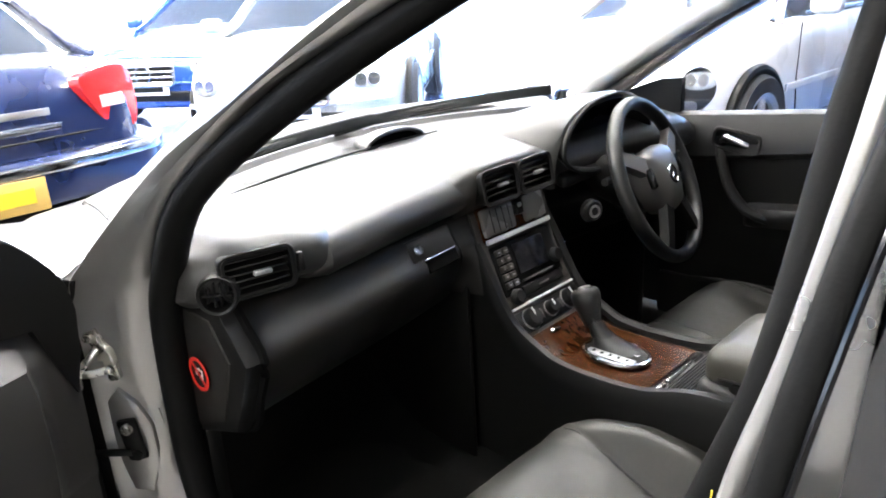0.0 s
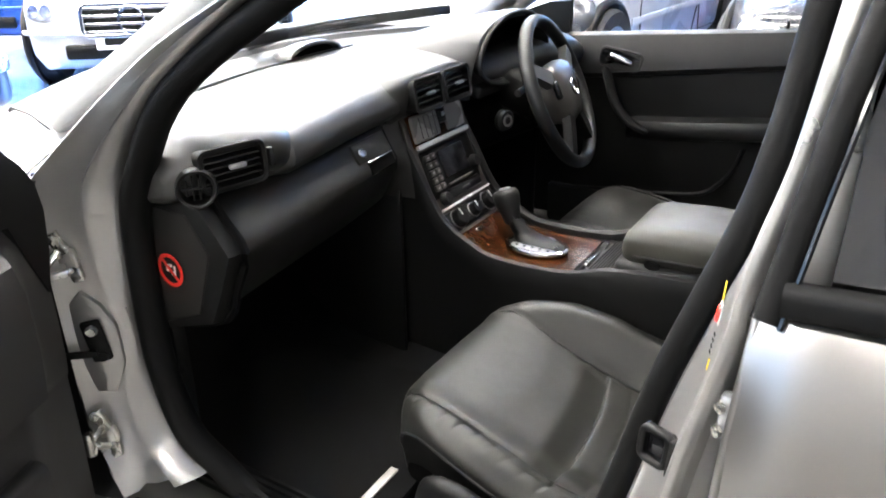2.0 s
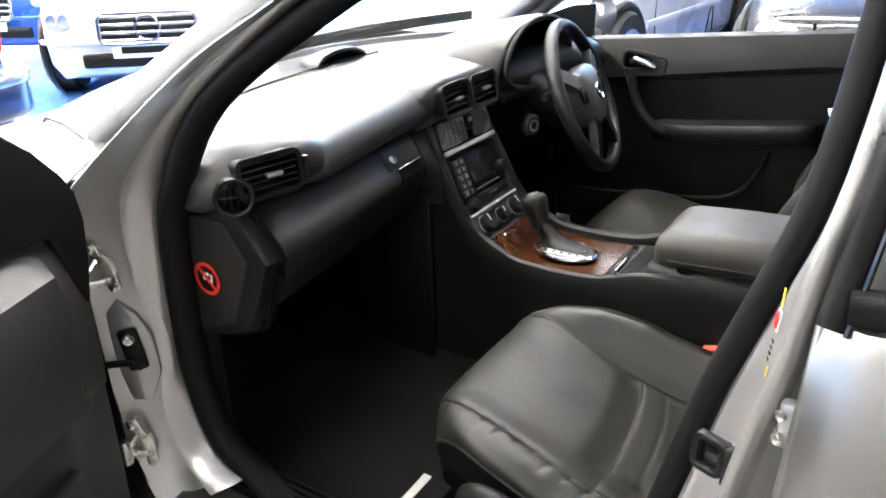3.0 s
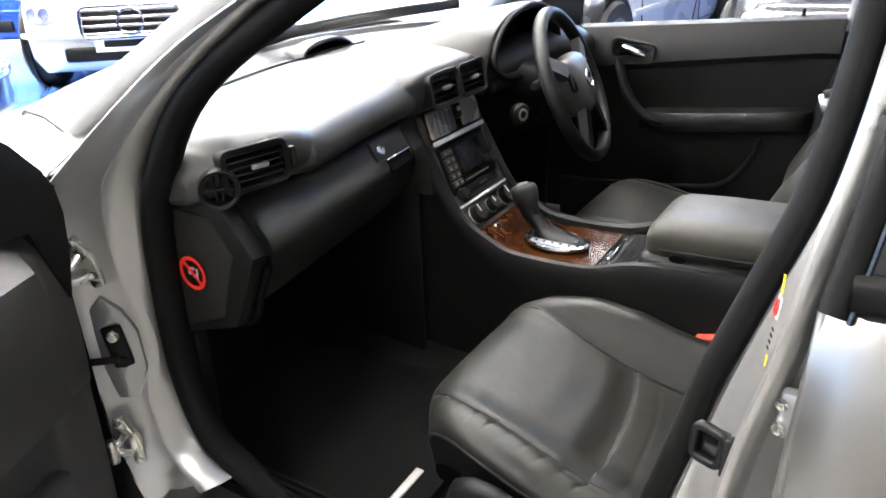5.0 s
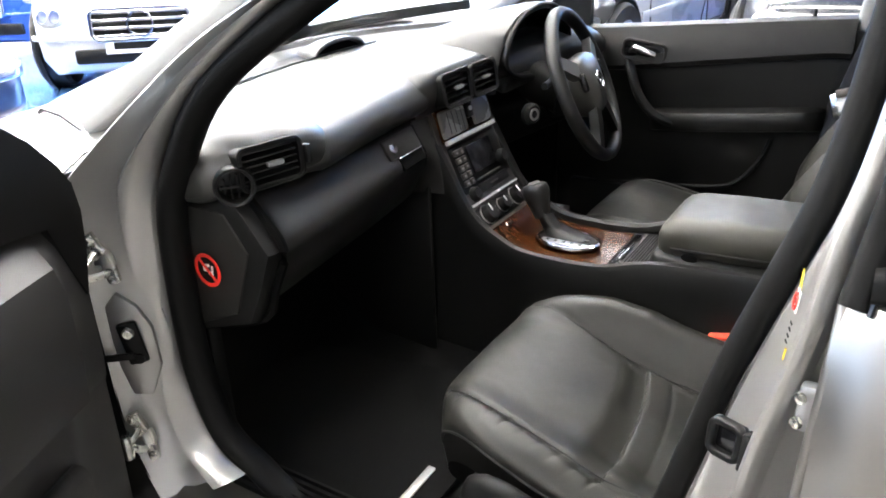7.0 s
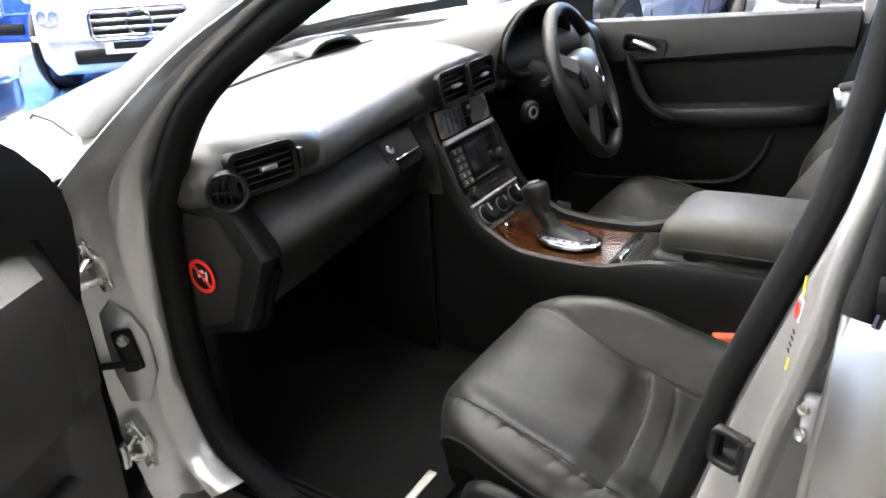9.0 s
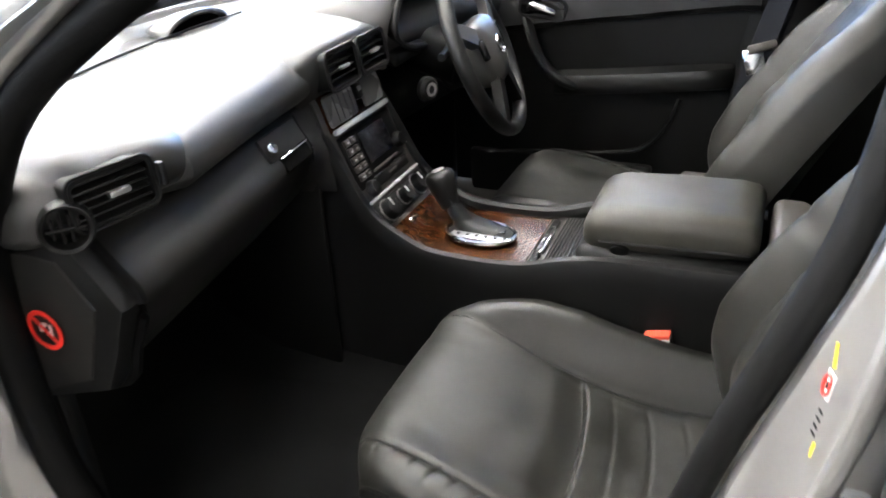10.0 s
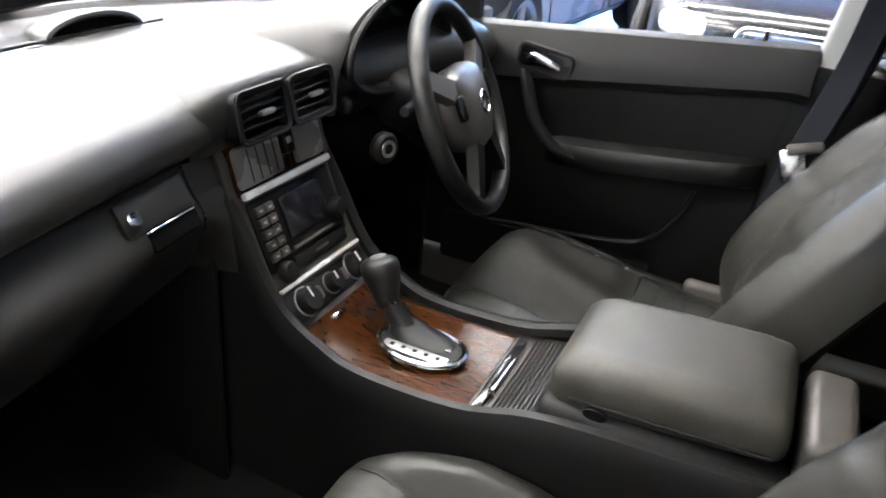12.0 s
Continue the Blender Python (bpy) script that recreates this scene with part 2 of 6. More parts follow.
tagged(ceiling, "white showroom ceiling with rows of bright lamps", "ceiling", kind="structure")


def wall(name, a, b, openings=(), mat=None, label="white painted showroom wall"):
    """A wall 0.3 thick from a to b, 5 high, with openings (from, to, bottom, top) along it."""
    a, b = Vector((*a, 0)), Vector((*b, 0))
    d = (b - a).normalized()
    ang = math.atan2(d.y, d.x)
    length = (b - a).length
    bm = bmesh.new()
    cuts = [0.0]
    for o in openings:
        cuts += [o[0], o[1]]
    cuts.append(length)
    pieces = [(cuts[i], cuts[i + 1], 0, 5) for i in range(0, len(cuts), 2)]
    for s, e, lo, hi in openings:
        if lo > 0:
            pieces.append((s, e, 0, lo))
        pieces.append((s, e, hi, 5))
    for s, e, lo, hi in pieces:
        if e - s > 0.01:
            q = bmesh.new()
            bmesh.ops.create_cube(q, size=1)
            bmesh.ops.scale(q, vec=(e - s, 0.3, hi - lo), verts=q.verts)
            shift(q, ((s + e) / 2, 0, (lo + hi) / 2))
            merge(bm, q)
    turned(bm, Matrix.Translation(a) @ Matrix.Rotation(ang, 4, "Z"))
    ob = part(name, bm, mat or WALLWHITE)
    return tagged(ob, label, "wall", kind="structure")


wall("wall_north", (-18, 20), (18, 20), [(2 + 8.2 * i, 9.2 + 8.2 * i, 0.3, 4.4) for i in range(4)])
# unseen walls take a darker grey to weaken the light they bounce
DIMWALL = material("dim_bounce_wall", (0.25, 0.245, 0.24), 0.7, var=0.06, scale=2, bump=0.2, bump_scale=150)
wall("wall_south", (-18, -14), (13, -14), (), DIMWALL, "unseen showroom wall, greyed so that it bounces less light")
# opening and area lamp are added, unseen, to put blue on the backrests
wall("wall_east", (13, -14), (13, 20), [(14, 26, 0.8, 4.6)], None, "white painted showroom wall with an opening added for blue fill light")
east = new("east_blue_fill", bpy.data.lights.new("east_blue_fill", "AREA"))
east.data.shape, east.data.size, east.data.size_y = "RECTANGLE", 12.0, 3.8
east.data.energy, east.data.color = 2000.0, (0.25, 0.52, 1.0)
east.matrix_world = look((13.0, 6.0, 2.7), (0, 6.0, 2.7))
# unseen window set close by; its lamp adds blue fill to the seats
wall("wall_west", (-8, 20), (-8, -14), [(8, 17.5, 0.3, 4.4)], DIMWALL, "unseen greyed showroom wall with a window added for blue fill light")
west_fill = new("west_blue_fill", bpy.data.lights.new("west_blue_fill", "AREA"))
west_fill.data.shape, west_fill.data.size, west_fill.data.size_y = "RECTANGLE", 9.4, 4.0
west_fill.data.energy, west_fill.data.color = 420.0, (0.38, 0.62, 1.0)
west_fill.matrix_world = look((-8.0, 7.25, 2.35), (0, 7.25, 2.35))
backdrop = part("backdrop", box((0, 30, 5), (60, 0.2, 16), 0), glow("bright_daylight", (0.95, 0.98, 1.0), 3.5))
tagged(backdrop, "bright overcast daylight beyond the showroom windows", "backdrop", kind="structure")
ground = part("ground", box((0, 0, -0.35), (900, 900, 0.1), 0), material("asphalt", (0.06, 0.06, 0.06), 0.9, scale=0.3, bump=0.5, bump_scale=60))
tagged(ground, "grey asphalt ground outside the showroom", "ground", kind="structure")

# rows -7.8 and -2.2: one unseen lamp each, added to brighten the jamb
lamp_x, lamp_y = (-6, -3, 0, 3, 6, 9), (-7.8, -2.2, 0.1, 2.6, 5.2, 7.8, 10.4, 13, 15.6)
first = None
for lx in lamp_x:
    for ly in lamp_y:
        if (ly == -7.8 and lx != -3) or (ly == -2.2 and lx != -6) or (ly == 0.1 and lx not in (0, 3)):
            continue
        if first is None:
            first = thing("ceiling_light", "bright white fluorescent panel on the ceiling", "ceiling light", (lx, ly, 5.0), "ceiling lights")
            bm = box((0, 0, -0.04), (0.66, 2.46, 0.08), 0.01)
            part("frame", bm, WALLWHITE, first)
            part("diffuser", box((0, 0, -0.085), (0.6, 2.4, 0.02), 0.004), TUBE, first, "glowing white diffuser")
        else:
            copy_thing(first, Matrix.Translation((lx, ly, 5.0)))

# ---- the silver car: shell ----
car = thing("silver_car", "silver saloon car with its front passenger door open", "car")


def jamb(name, inner, outer, mat=LITSILVER, ridge=0.009, label="", wave=0.0):
    """Painted door frame between the seal line and the outer edge, with a raised flange along the inside."""
    n = 5
    a, b = smooth_path(inner, n), smooth_path(outer, n)
    rows = []
    for p, q in zip(a, b):
        p, q = Vector(p), Vector(q)
        out = Vector((-1, -0.45, 0)).normalized()
        d = q - p
        row = [p - out * 0.03, p]
        w = 1 + wave * (0.12 - 0.82 * math.exp(-((p.z - 0.615) / 0.070) ** 2))
        for u, h in ((0.10, ridge * 0.7), (0.17 * w, ridge), (0.26 * w, ridge * 1.25), (0.31 * w, ridge * 1.25), (0.34 * w, ridge * 0.7), (0.37 * w, -ridge * 0.7), (0.42 * w, -ridge * 1.15), (0.75, -ridge * 1.2), (0.92, -ridge * 0.3), (1.0, 0.0)):
            row.append(p + d * u + out * h)
        rows.append(row)
    return part(name, thick(loft(rows), -0.0025), mat, car, label)


# front pillar and hinge post
inner_a = [(-0.556, -0.555, 1.344), (-0.636, -0.375, 1.249), (-0.691, -0.21, 1.158), (-0.722, -0.044, 1.028), (-0.723, 0.062, 0.91),
           (-0.722, 0.095, 0.829), (-0.722, 0.103, 0.692), (-0.722, 0.1, 0.555), (-0.722, 0.063, 0.429), (-0.725, -0.009, 0.385)]
outer_a = [(-0.60, -0.50, 1.345), (-0.665, -0.33, 1.25), (-0.71, -0.18, 1.156), (-0.748, -0.04, 1.07), (-0.79, 0.155, 0.914),
           (-0.80, 0.195, 0.86), (-0.80, 0.193, 0.758), (-0.80, 0.190, 0.588), (-0.802, 0.178, 0.44), (-0.808, 0.115, 0.335)]
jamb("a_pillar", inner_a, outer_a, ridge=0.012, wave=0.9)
# rear post of the opening
inner_b = [(-0.615, -0.835, 1.31), (-0.665, -0.822, 1.17), (-0.695, -0.812, 1.06), (-0.705, -0.800, 0.99), (-0.71, -0.775, 0.91),
           (-0.71, -0.740, 0.79), (-0.71, -0.700, 0.62), (-0.71, -0.665, 0.48), (-0.715, -0.615, 0.385)]
outer_b = [(-0.66, -0.850, 1.315), (-0.71, -0.840, 1.18), (-0.748, -0.824, 1.06), (-0.774, -0.809, 0.985), (-0.788, -0.797, 0.90),
           (-0.79, -0.775, 0.79), (-0.79, -0.757, 0.65), (-0.79, -0.745, 0.50), (-0.795, -0.73, 0.36)]
rows = []
for p, q in zip(smooth_path(inner_b, 5), smooth_path(outer_b, 5)):
    p, q = Vector(p), Vector(q)
    d = q - p
    out, back = Vector((-0.9, 0.43, 0)).normalized(), Vector((0.25, -1, 0)).normalized()
    inn = Vector((1, 0.1, 0))
    row = [p - out * 0.03, p, p + d * 0.10 + out * 0.003, p + d * 0.20 - out * 0.002, p + d * 0.70 - out * 0.004, p + d * 0.80 - out * 0.001, p + d * 0.88 + out * 0.006]
    for a in range(0, 181, 30):
        c, sn = math.cos(radians(a)), math.sin(radians(a))
        row.append(q + out * (0.004 + 0.006 * sn) + back * (-0.006 * c))
    row += [q + back * 0.008 + inn * 0.006, q + back * 0.012 + inn * 0.011, q + back * 0.024 + inn * 0.012, q + back * 0.050 + inn * 0.012, q + back * 0.065 + inn * 0.012]
    rows.append(row)
part("b_pillar", thick(loft(rows), -0.0025), LITSILVER, car, "silver painted centre post with a raised flange")

# sill: black tread, painted step, outer skirt
rows = []
ribs = [(-0.60, 0.27), (-0.648, 0.30), (-0.655, 0.352)]
for i in range(5):
    rx = -0.661 - 0.0135 * i
    ribs += [(rx, 0.353), (rx - 0.0015, 0.3595), (rx - 0.005, 0.3595), (rx - 0.0065, 0.353)]
ribs += [(-0.728, 0.352)]
for y in np.linspace(0.06, -0.80, 30):
    rows.append([(x, y, z) for x, z in ribs])
part("sill_tread", thick(loft(rows), 0.004), BLACK, car, "ribbed black plastic sill tread")
rows = []
for y in np.linspace(0.12, -0.86, 30):
    rows.append([(-0.726, y, 0.345), (-0.738, y, 0.352), (-0.776, y, 0.350), (-0.786, y, 0.343), (-0.792, y, 0.325), (-0.80, y, 0.318)])
part("sill_step", thick(loft(rows), -0.003), SILVER, car)
rows = []
for y in np.linspace(0.35, -0.95, 30):
    rows.append([(-0.795, y, 0.322), (-0.83, y, 0.318), (-0.845, y, 0.30), (-0.85, y, 0.24), (-0.83, y, 0.19), (-0.78, y, 0.17)])
part("sill_skirt", thick(loft(rows), -0.003), SILVER, car)
part("sill_seal", tube([(-0.80, y, 0.326) for y in np.linspace(0.1, -0.8, 12)], 0.009, 8), RUBBER, car)

# the seal round the opening
seal_a = [(-0.533, -0.588, 1.341), (-0.618, -0.388, 1.241), (-0.677, -0.225, 1.145), (-0.714, -0.06, 1.029), (-0.716, 0.036, 0.903), (-0.716, 0.07, 0.822),
          (-0.716, 0.079, 0.69), (-0.716, 0.076, 0.56), (-0.714, 0.042, 0.445), (-0.704, -0.015, 0.385), (-0.698, -0.10, 0.336), (-0.698, -0.35, 0.328),
          (-0.698, -0.53, 0.333), (-0.70, -0.612, 0.40), (-0.70, -0.645, 0.50), (-0.70, -0.681, 0.62), (-0.70, -0.721, 0.79), (-0.70, -0.756, 0.905),
          (-0.692, -0.781, 0.985), (-0.68, -0.795, 1.06), (-0.652, -0.805, 1.165), (-0.60, -0.815, 1.29), (-0.56, -0.79, 1.335), (-0.52, -0.72, 1.345)]
seal = smooth_path(seal_a, 5, closed=True)
rows = []
for i, p in enumerate(seal):
    a, q = Vector(seal[i - 1]), Vector(seal[(i + 1) % len(seal)])
    d = (q - a).normalized()
    side = d.cross(Vector((1, 0, 0.01))).normalized()
    top = side.cross(d)
    k = interp(p[1], (-0.7, -0.3), (0.72, 1.0))
    rows.append([Vector(p) + side * u * k + top * v * k + Vector((0, 0, 0)) for u, v in ring(0.020, 12, 0.025)])
part("door_seal", loft(rows, around=True, loop=True), RUBBER, car, "thick black rubber door seal")

# return of the wing behind the hinges, blackened for the shadow and rubber there
rows = []
for z in np.linspace(0.33, 0.885, 14):
    ox, oy = interp(z, [p[2] for p in outer_a[4:]], [p[0] for p in outer_a[4:]]), interp(z, [p[2] for p in outer_a[4:]], [p[1] for p in outer_a[4:]])
    rows.append([(ox, oy, z), (ox - 0.012, oy + 0.03, z), (-0.835, 0.212, z), (interp(z, (0.33, 0.5, 0.665, 0.795, 0.885), (-0.84, -0.85, -0.855, -0.835, -0.80)), 0.214, z)])
part("wing_return", thick(loft(rows), 0.003), BLACK, car)

# the near side ahead of the opening: front wing
rows = []
for y in np.linspace(0.2, 1.7, 16):
    z = interp(y, (0.2, 0.6, 1.0, 1.7), (0.885, 0.835, 0.755, 0.58))
    x = interp(y, (0.2, 1.0, 1.7), (-0.80, -0.80, -0.70))
    rows.append([(x + 0.22, y, z + interp(y, (0.3, 0.45, 0.6), (0.042, 0.036, 0.02))), (x + 0.12, y, z + 0.035), (x + 0.05, y, z + 0.025), (x, y, z), (x - 0.035, y, z - 0.09), (x - 0.055, y, z - 0.22), (x - 0.05, y, z - 0.38), (x - 0.04, y, 0.3)])
part("front_wing", thick(loft(rows), -0.003), SILVER, car)
rows = []
for y in np.linspace(0.52, 1.75, 14):
    row = []
    for u in np.linspace(-1, 1, 17):
        z = interp(y, (0.52, 0.8, 1.1, 1.75), (0.935, 0.875, 0.79, 0.62)) - 0.04 * u * u - (0.02 if abs(u) > 0.99 else 0) + 0.012 * math.exp(-((abs(u) - 0.6) / 0.15) ** 2)
        row.append((u * interp(y, (0.5, 1.2, 1.75), (0.69, 0.68, 0.6)), y - 0.16 * u * u, z))
    rows.append(row)
part("bonnet", thick(loft(rows), -0.004), SILVER, car)
rows = []
for u in np.linspace(-1, 1, 21):
    y = 0.50 - 0.19 * u * u
    z = 0.925 - 0.02 * u * u
    rows.append([(0.66 * u, y + a, z + b) for a, b in ((-0.11, -0.01), (-0.05, -0.012), (-0.01, -0.008), (0.0, 0.004), (0.012, 0.004), (0.018, -0.004), (0.04, 0.004), (0.08, 0.020), (0.13, 0.026), (0.14, 0.018))])
# black plastic, painted grey in place of the windscreen's reflections
part("scuttle", thick(loft(rows), -0.004), DOORGREY, car, "scuttle under the windscreen, greyed to stand for reflections in the glass")

# windscreen and roof
rows, roof_rows, head_rows = [], [], []
for v in np.linspace(0, 1, 10):
    row = []
    for u in np.linspace(-1, 1, 17):
        bot = Vector((0.715 * u, 0.46 - 0.22 * u * u, 0.94 - 0.015 * u * u))
        top = Vector((0.585 * u, -0.46 - 0.10 * u * u, 1.385 - 0.045 * u * u))
        p = bot.lerp(top, v)
        row.append(p + Vector((0, 0.03, 0.05)) * math.sin(math.pi * v) * 0.6)
    rows.append(row)
glass = part("windscreen", thick(loft(rows), 0.004), GLASS, car, "clear windscreen")
glass.visible_shadow = False
for v in np.linspace(0, 1, 12):
    row, hrow = [], []
    for u in np.linspace(-1, 1, 13):
        y = lerp(-0.46 - 0.10 * u * u, -1.75, v)
        z = 1.385 + 0.05 * math.sin(math.pi * min(1, v * 1.1)) - 0.05 * u * u
        row.append((0.61 * u, y, z))
        hrow.append((0.59 * u, y - 0.005, z - 0.045))
    roof_rows.append(row)
    head_rows.append(hrow)
part("roof", thick(loft(roof_rows), -0.004), SILVER, car)
part("headliner", thick(loft(head_rows), 0.008), HEADLINER, car, "pale grey cloth headliner")
for s in (-1, 1):
    rail = [(0.60 * s, -0.52, 1.345), (0.625 * s, -0.8, 1.352), (0.63 * s, -1.3, 1.345), (0.60 * s, -1.75, 1.29)]
    part("roof_rail", sweep(smooth_path(rail, 6), rounded(0.07, 0.06, 0.02)), SILVER, car)
# far front pillar with its trim, and the near one's inner trim
for s in (1, -1):
    k = 1 if s > 0 else 0.93
    path = [(0.70 * s * k, 0.31, 0.925), (0.685 * s * k, 0.17, 1.01), (0.655 * s * k, -0.06, 1.14), (0.60 * s * k, -0.34, 1.27), (0.55 * s * k, -0.55, 1.345)]
    part("pillar_trim", sweep(smooth_path(path, 5), rounded(0.075 if s > 0 else 0.05, 0.05, 0.02)), PILLARTRIM, car, "grey pillar trim")
    if s > 0:
        path = [(0.745, 0.27, 0.905), (0.73, 0.13, 1.0), (0.70, -0.09, 1.135), (0.645, -0.36, 1.27), (0.59, -0.55, 1.345)]
        part("far_pillar", sweep(smooth_path(path, 5), rounded(0.06, 0.05, 0.02)), SILVER, car)
# far centre post
path = [(0.735, -0.715, 0.90), (0.715, -0.735, 1.05), (0.67, -0.76, 1.2), (0.61, -0.775, 1.33)]
part("centre_post", sweep(smooth_path(path, 5), rounded(0.035, 0.10, 0.012), up=(0, 1, 0)), PILLARTRIM, car, "grey centre post trim")
path = [(0.70, -0.70, 0.30), (0.715, -0.715, 0.6), (0.73, -0.72, 0.92)]
part("centre_post_base", sweep(smooth_path(path, 5), rounded(0.06, 0.17, 0.02), up=(0, 1, 0)), BLACK, car)
# rear bulkhead of the cabin: parcel shelf, rear screen posts
part("rear_shelf", box((0, -1.75, 0.93), (1.2, 0.35, 0.04), 0.01), PLASTIC, car)
for s in (1, -1):
    path = [(0.60 * s, -1.72, 1.29), (0.66 * s, -1.95, 1.12), (0.70 * s, -2.1, 0.95)]
    part("rear_pillar", sweep(smooth_path(path, 4), rounded(0.05, 0.28, 0.02), up=(0, 1, 0)), SILVER, car)
part("rear_bench", box((0, -1.5, 0.42), (1.25, 0.5, 0.2), 0.05, 3), LEATHER, car)
part("rear_bench_back", box((0, -1.72, 0.70), (1.25, 0.16, 0.52), 0.05, 3, m=pose(0, 0, 0, 18, 0, 0)), LEATHER, car)
part("boot", box((0, -2.3, 0.65), (1.5, 0.85, 0.55), 0.1, 3), SILVER, car)
part("underbody", box((0, -0.5, 0.235), (1.46, 2.6, 0.05), 0.01), BLACK, car)
# far sill, far rear door and its glass
part("far_sill", box((0.76, -0.5, 0.29), (0.16, 2.2, 0.14), 0.03, 3), SILVER, car)
part("far_rear_door", box((0.76, -1.22, 0.63), (0.10, 0.92, 0.62), 0.02, 3), LEATHER_TRIM, car, "black trimmed far rear door")
part("far_rear_wing", box((0.78, -2.1, 0.62), (0.12, 0.9, 0.6), 0.05, 3), SILVER, car)
part("near_rear_wing", box((-0.80, -2.1, 0.62), (0.10, 0.9, 0.6), 0.05, 3), SILVER, car)
part("near_rear_trim", box((-0.745, -1.25, 0.63), (0.05, 0.78, 0.62), 0.02, 3), LEATHER_TRIM, car)
rows = [[(lerp(0.755, 0.63, v), y, lerp(0.94, 1.32, v)) for y in (-0.82, -1.1, -1.35, -1.62)] for v in np.linspace(0, 1, 5)]
gl = part("far_rear_glass", thick(loft(rows), 0.003), DARKGLASS, car, "dark tinted glass")
rows = [[(u * lerp(0.66, 0.56, v), lerp(-2.08, -1.74, v) - 0.05 * (1 - u * u), lerp(0.95, 1.33, v)) for u in np.linspace(-1, 1, 9)] for v in np.linspace(0, 1, 5)]
part("rear_screen", thick(loft(rows), 0.003), DARKGLASS, car)
# wipers resting on the foot of the screen
for x0, x1, dy in ((-0.62, 0.02, 0.0), (-0.06, 0.56, 0.02)):
    path = []
    for t in np.linspace(0, 1, 12):
        u = lerp(x0, x1, t) / 0.715
        path.append((0.715 * u, 0.46 - 0.22 * u * u - 0.005 - 0.03 * t + dy * 0.5, 0.94 + 0.016 + 0.012 * t))
    w = part("wiper_blade", sweep(path, rounded(0.012, 0.026, 0.004)), RUBBER, car, "black wiper blade")
    part("wiper_arm", tube([(x0 + 0.02, 0.50 - 0.22 * (x0 / 0.715) ** 2, 0.935), path[3], path[7]], 0.008, 8), BLACK, w)
# carpet and bulkhead
rows = []
for x in np.linspace(-0.66, 0.66, 23):
    hump = 0.10 * math.exp(-(x / 0.14) ** 2)
    rows.append([(x, y, z + hump) for y, z in ((0.42, 0.66), (0.36, 0.50), (0.27, 0.36), (0.15, 0.285), (-0.1, 0.272), (-0.5, 0.272), (-0.9, 0.272), (-1.3, 0.272))])
part("carpet", thick(loft(rows), 0.006), CARPET, car, "black carpet")
part("bulkhead", box((0, 0.44, 0.61), (1.30, 0.03, 0.4), 0.005), BLACK, car)
part("kick_panel", box((-0.675, 0.2, 0.5), (0.03, 0.26, 0.42), 0.01), BLACK, car)
part("far_kick_panel", box((0.675, 0.2, 0.5), (0.03, 0.26, 0.5), 0.01), BLACK, car)
for wx, wy in ((-0.72, 1.05), (0.72, 1.05), (-0.72, -1.66), (0.72, -1.66)):
    w = part("wheel", turn_profile([(0.20, -0.1), (0.30, -0.1), (0.317, -0.07), (0.317, 0.07), (0.30, 0.1), (0.20, 0.1)], pose(wx, wy, 0.317, 0, 90, 0), 28), RUBBER, car)
    part("rim", turn_profile([(0.02, -0.07), (0.19, -0.09), (0.2, -0.1), (0.2, 0.1), (0.19, 0.09), (0.02, 0.07)], pose(wx, wy, 0.317, 0, 90, 0), 20), SATIN, w)

# ---- dashboard ----
dash = thing("dashboard", "black and grey dashboard with air vents and a glovebox", "dashboard")


def pad_y(x):
    return -0.002 - 0.056 * min(1.0, max(0.0, abs(x) - 0.12) / 0.4) ** 1.3


rows = []
for x in np.linspace(-0.668, 0.70, 57):
    u = x / 0.7
    end = max(0.0, (abs(x) - 0.60) / 0.10) ** 2
    d = pad_y(x) + (0.085 * ease((-x - 0.50) / 0.07) if x < 0 else 0)
    top = [(0.42 - 0.2 * u * u, 0.916), (0.33 - 0.12 * u * u, 0.930), (0.22 - 0.06 * u * u, 0.936), (0.12 + d * 0.5, 0.934), (0.055 + d * 0.8, 0.925), (0.018 + d, 0.909), (0.0 + d, 0.886),
           (-0.001 + d, 0.866), (0.006 + d, 0.853), (0.020 + d, 0.845), (0.05 + d, 0.842)]
    rows.append([(x, y, z - 0.028 * end) for y, z in smooth_path(top, 4)])
part("dash_pad", thick(loft(rows), 0.012), DASH, dash, "grey soft vinyl dash top")
part("pad_seam", tube(smooth_path([(-0.66, 0.19, 0.921), (-0.45, 0.245, 0.934), (-0.2, 0.285, 0.937), (0.1, 0.29, 0.937)], 8), 0.0025, 6), BLACK, dash)


def lower_section(x):
    e = interp(abs(x), (0.12, 0.29, 0.69), (0, 0.35, 1.0))
    a = np.array([(0.03, 0.848), (0.012, 0.835), (0.004, 0.81), (-0.012, 0.782), (-0.002, 0.74), (0.03, 0.69), (0.09, 0.64), (0.2, 0.615)])
    b = np.array([(-0.01, 0.848), (-0.035, 0.835), (-0.062, 0.812), (-0.088, 0.782), (-0.077, 0.74), (-0.050, 0.69), (0.0, 0.645), (0.12, 0.612)])
    return [tuple(p) for p in lerp(a, b, e)]


rows = [[(x, y, z) for y, z in smooth_path(lower_section(x), 4)] for x in np.linspace(-0.652, -0.10, 30)]
part("glovebox_panel", thick(loft(rows), 0.01), PANEL, dash, "dark grey glovebox and lower dash panel")
rows = [[(x, y + 0.03, z) for y, z in smooth_path(lower_section(x), 4)] for x in np.linspace(0.10, 0.69, 24)]
part("driver_lower_panel", thick(loft(rows), 0.01), BLACK, dash)
# end cap with a chamfered edge, parted by a dark groove
cap = [(0.12, 0.86), (-0.03, 0.862), (-0.062, 0.825), (-0.094, 0.783), (-0.066, 0.715), (-0.036, 0.655), (0.086, 0.612), (0.13, 0.612)]
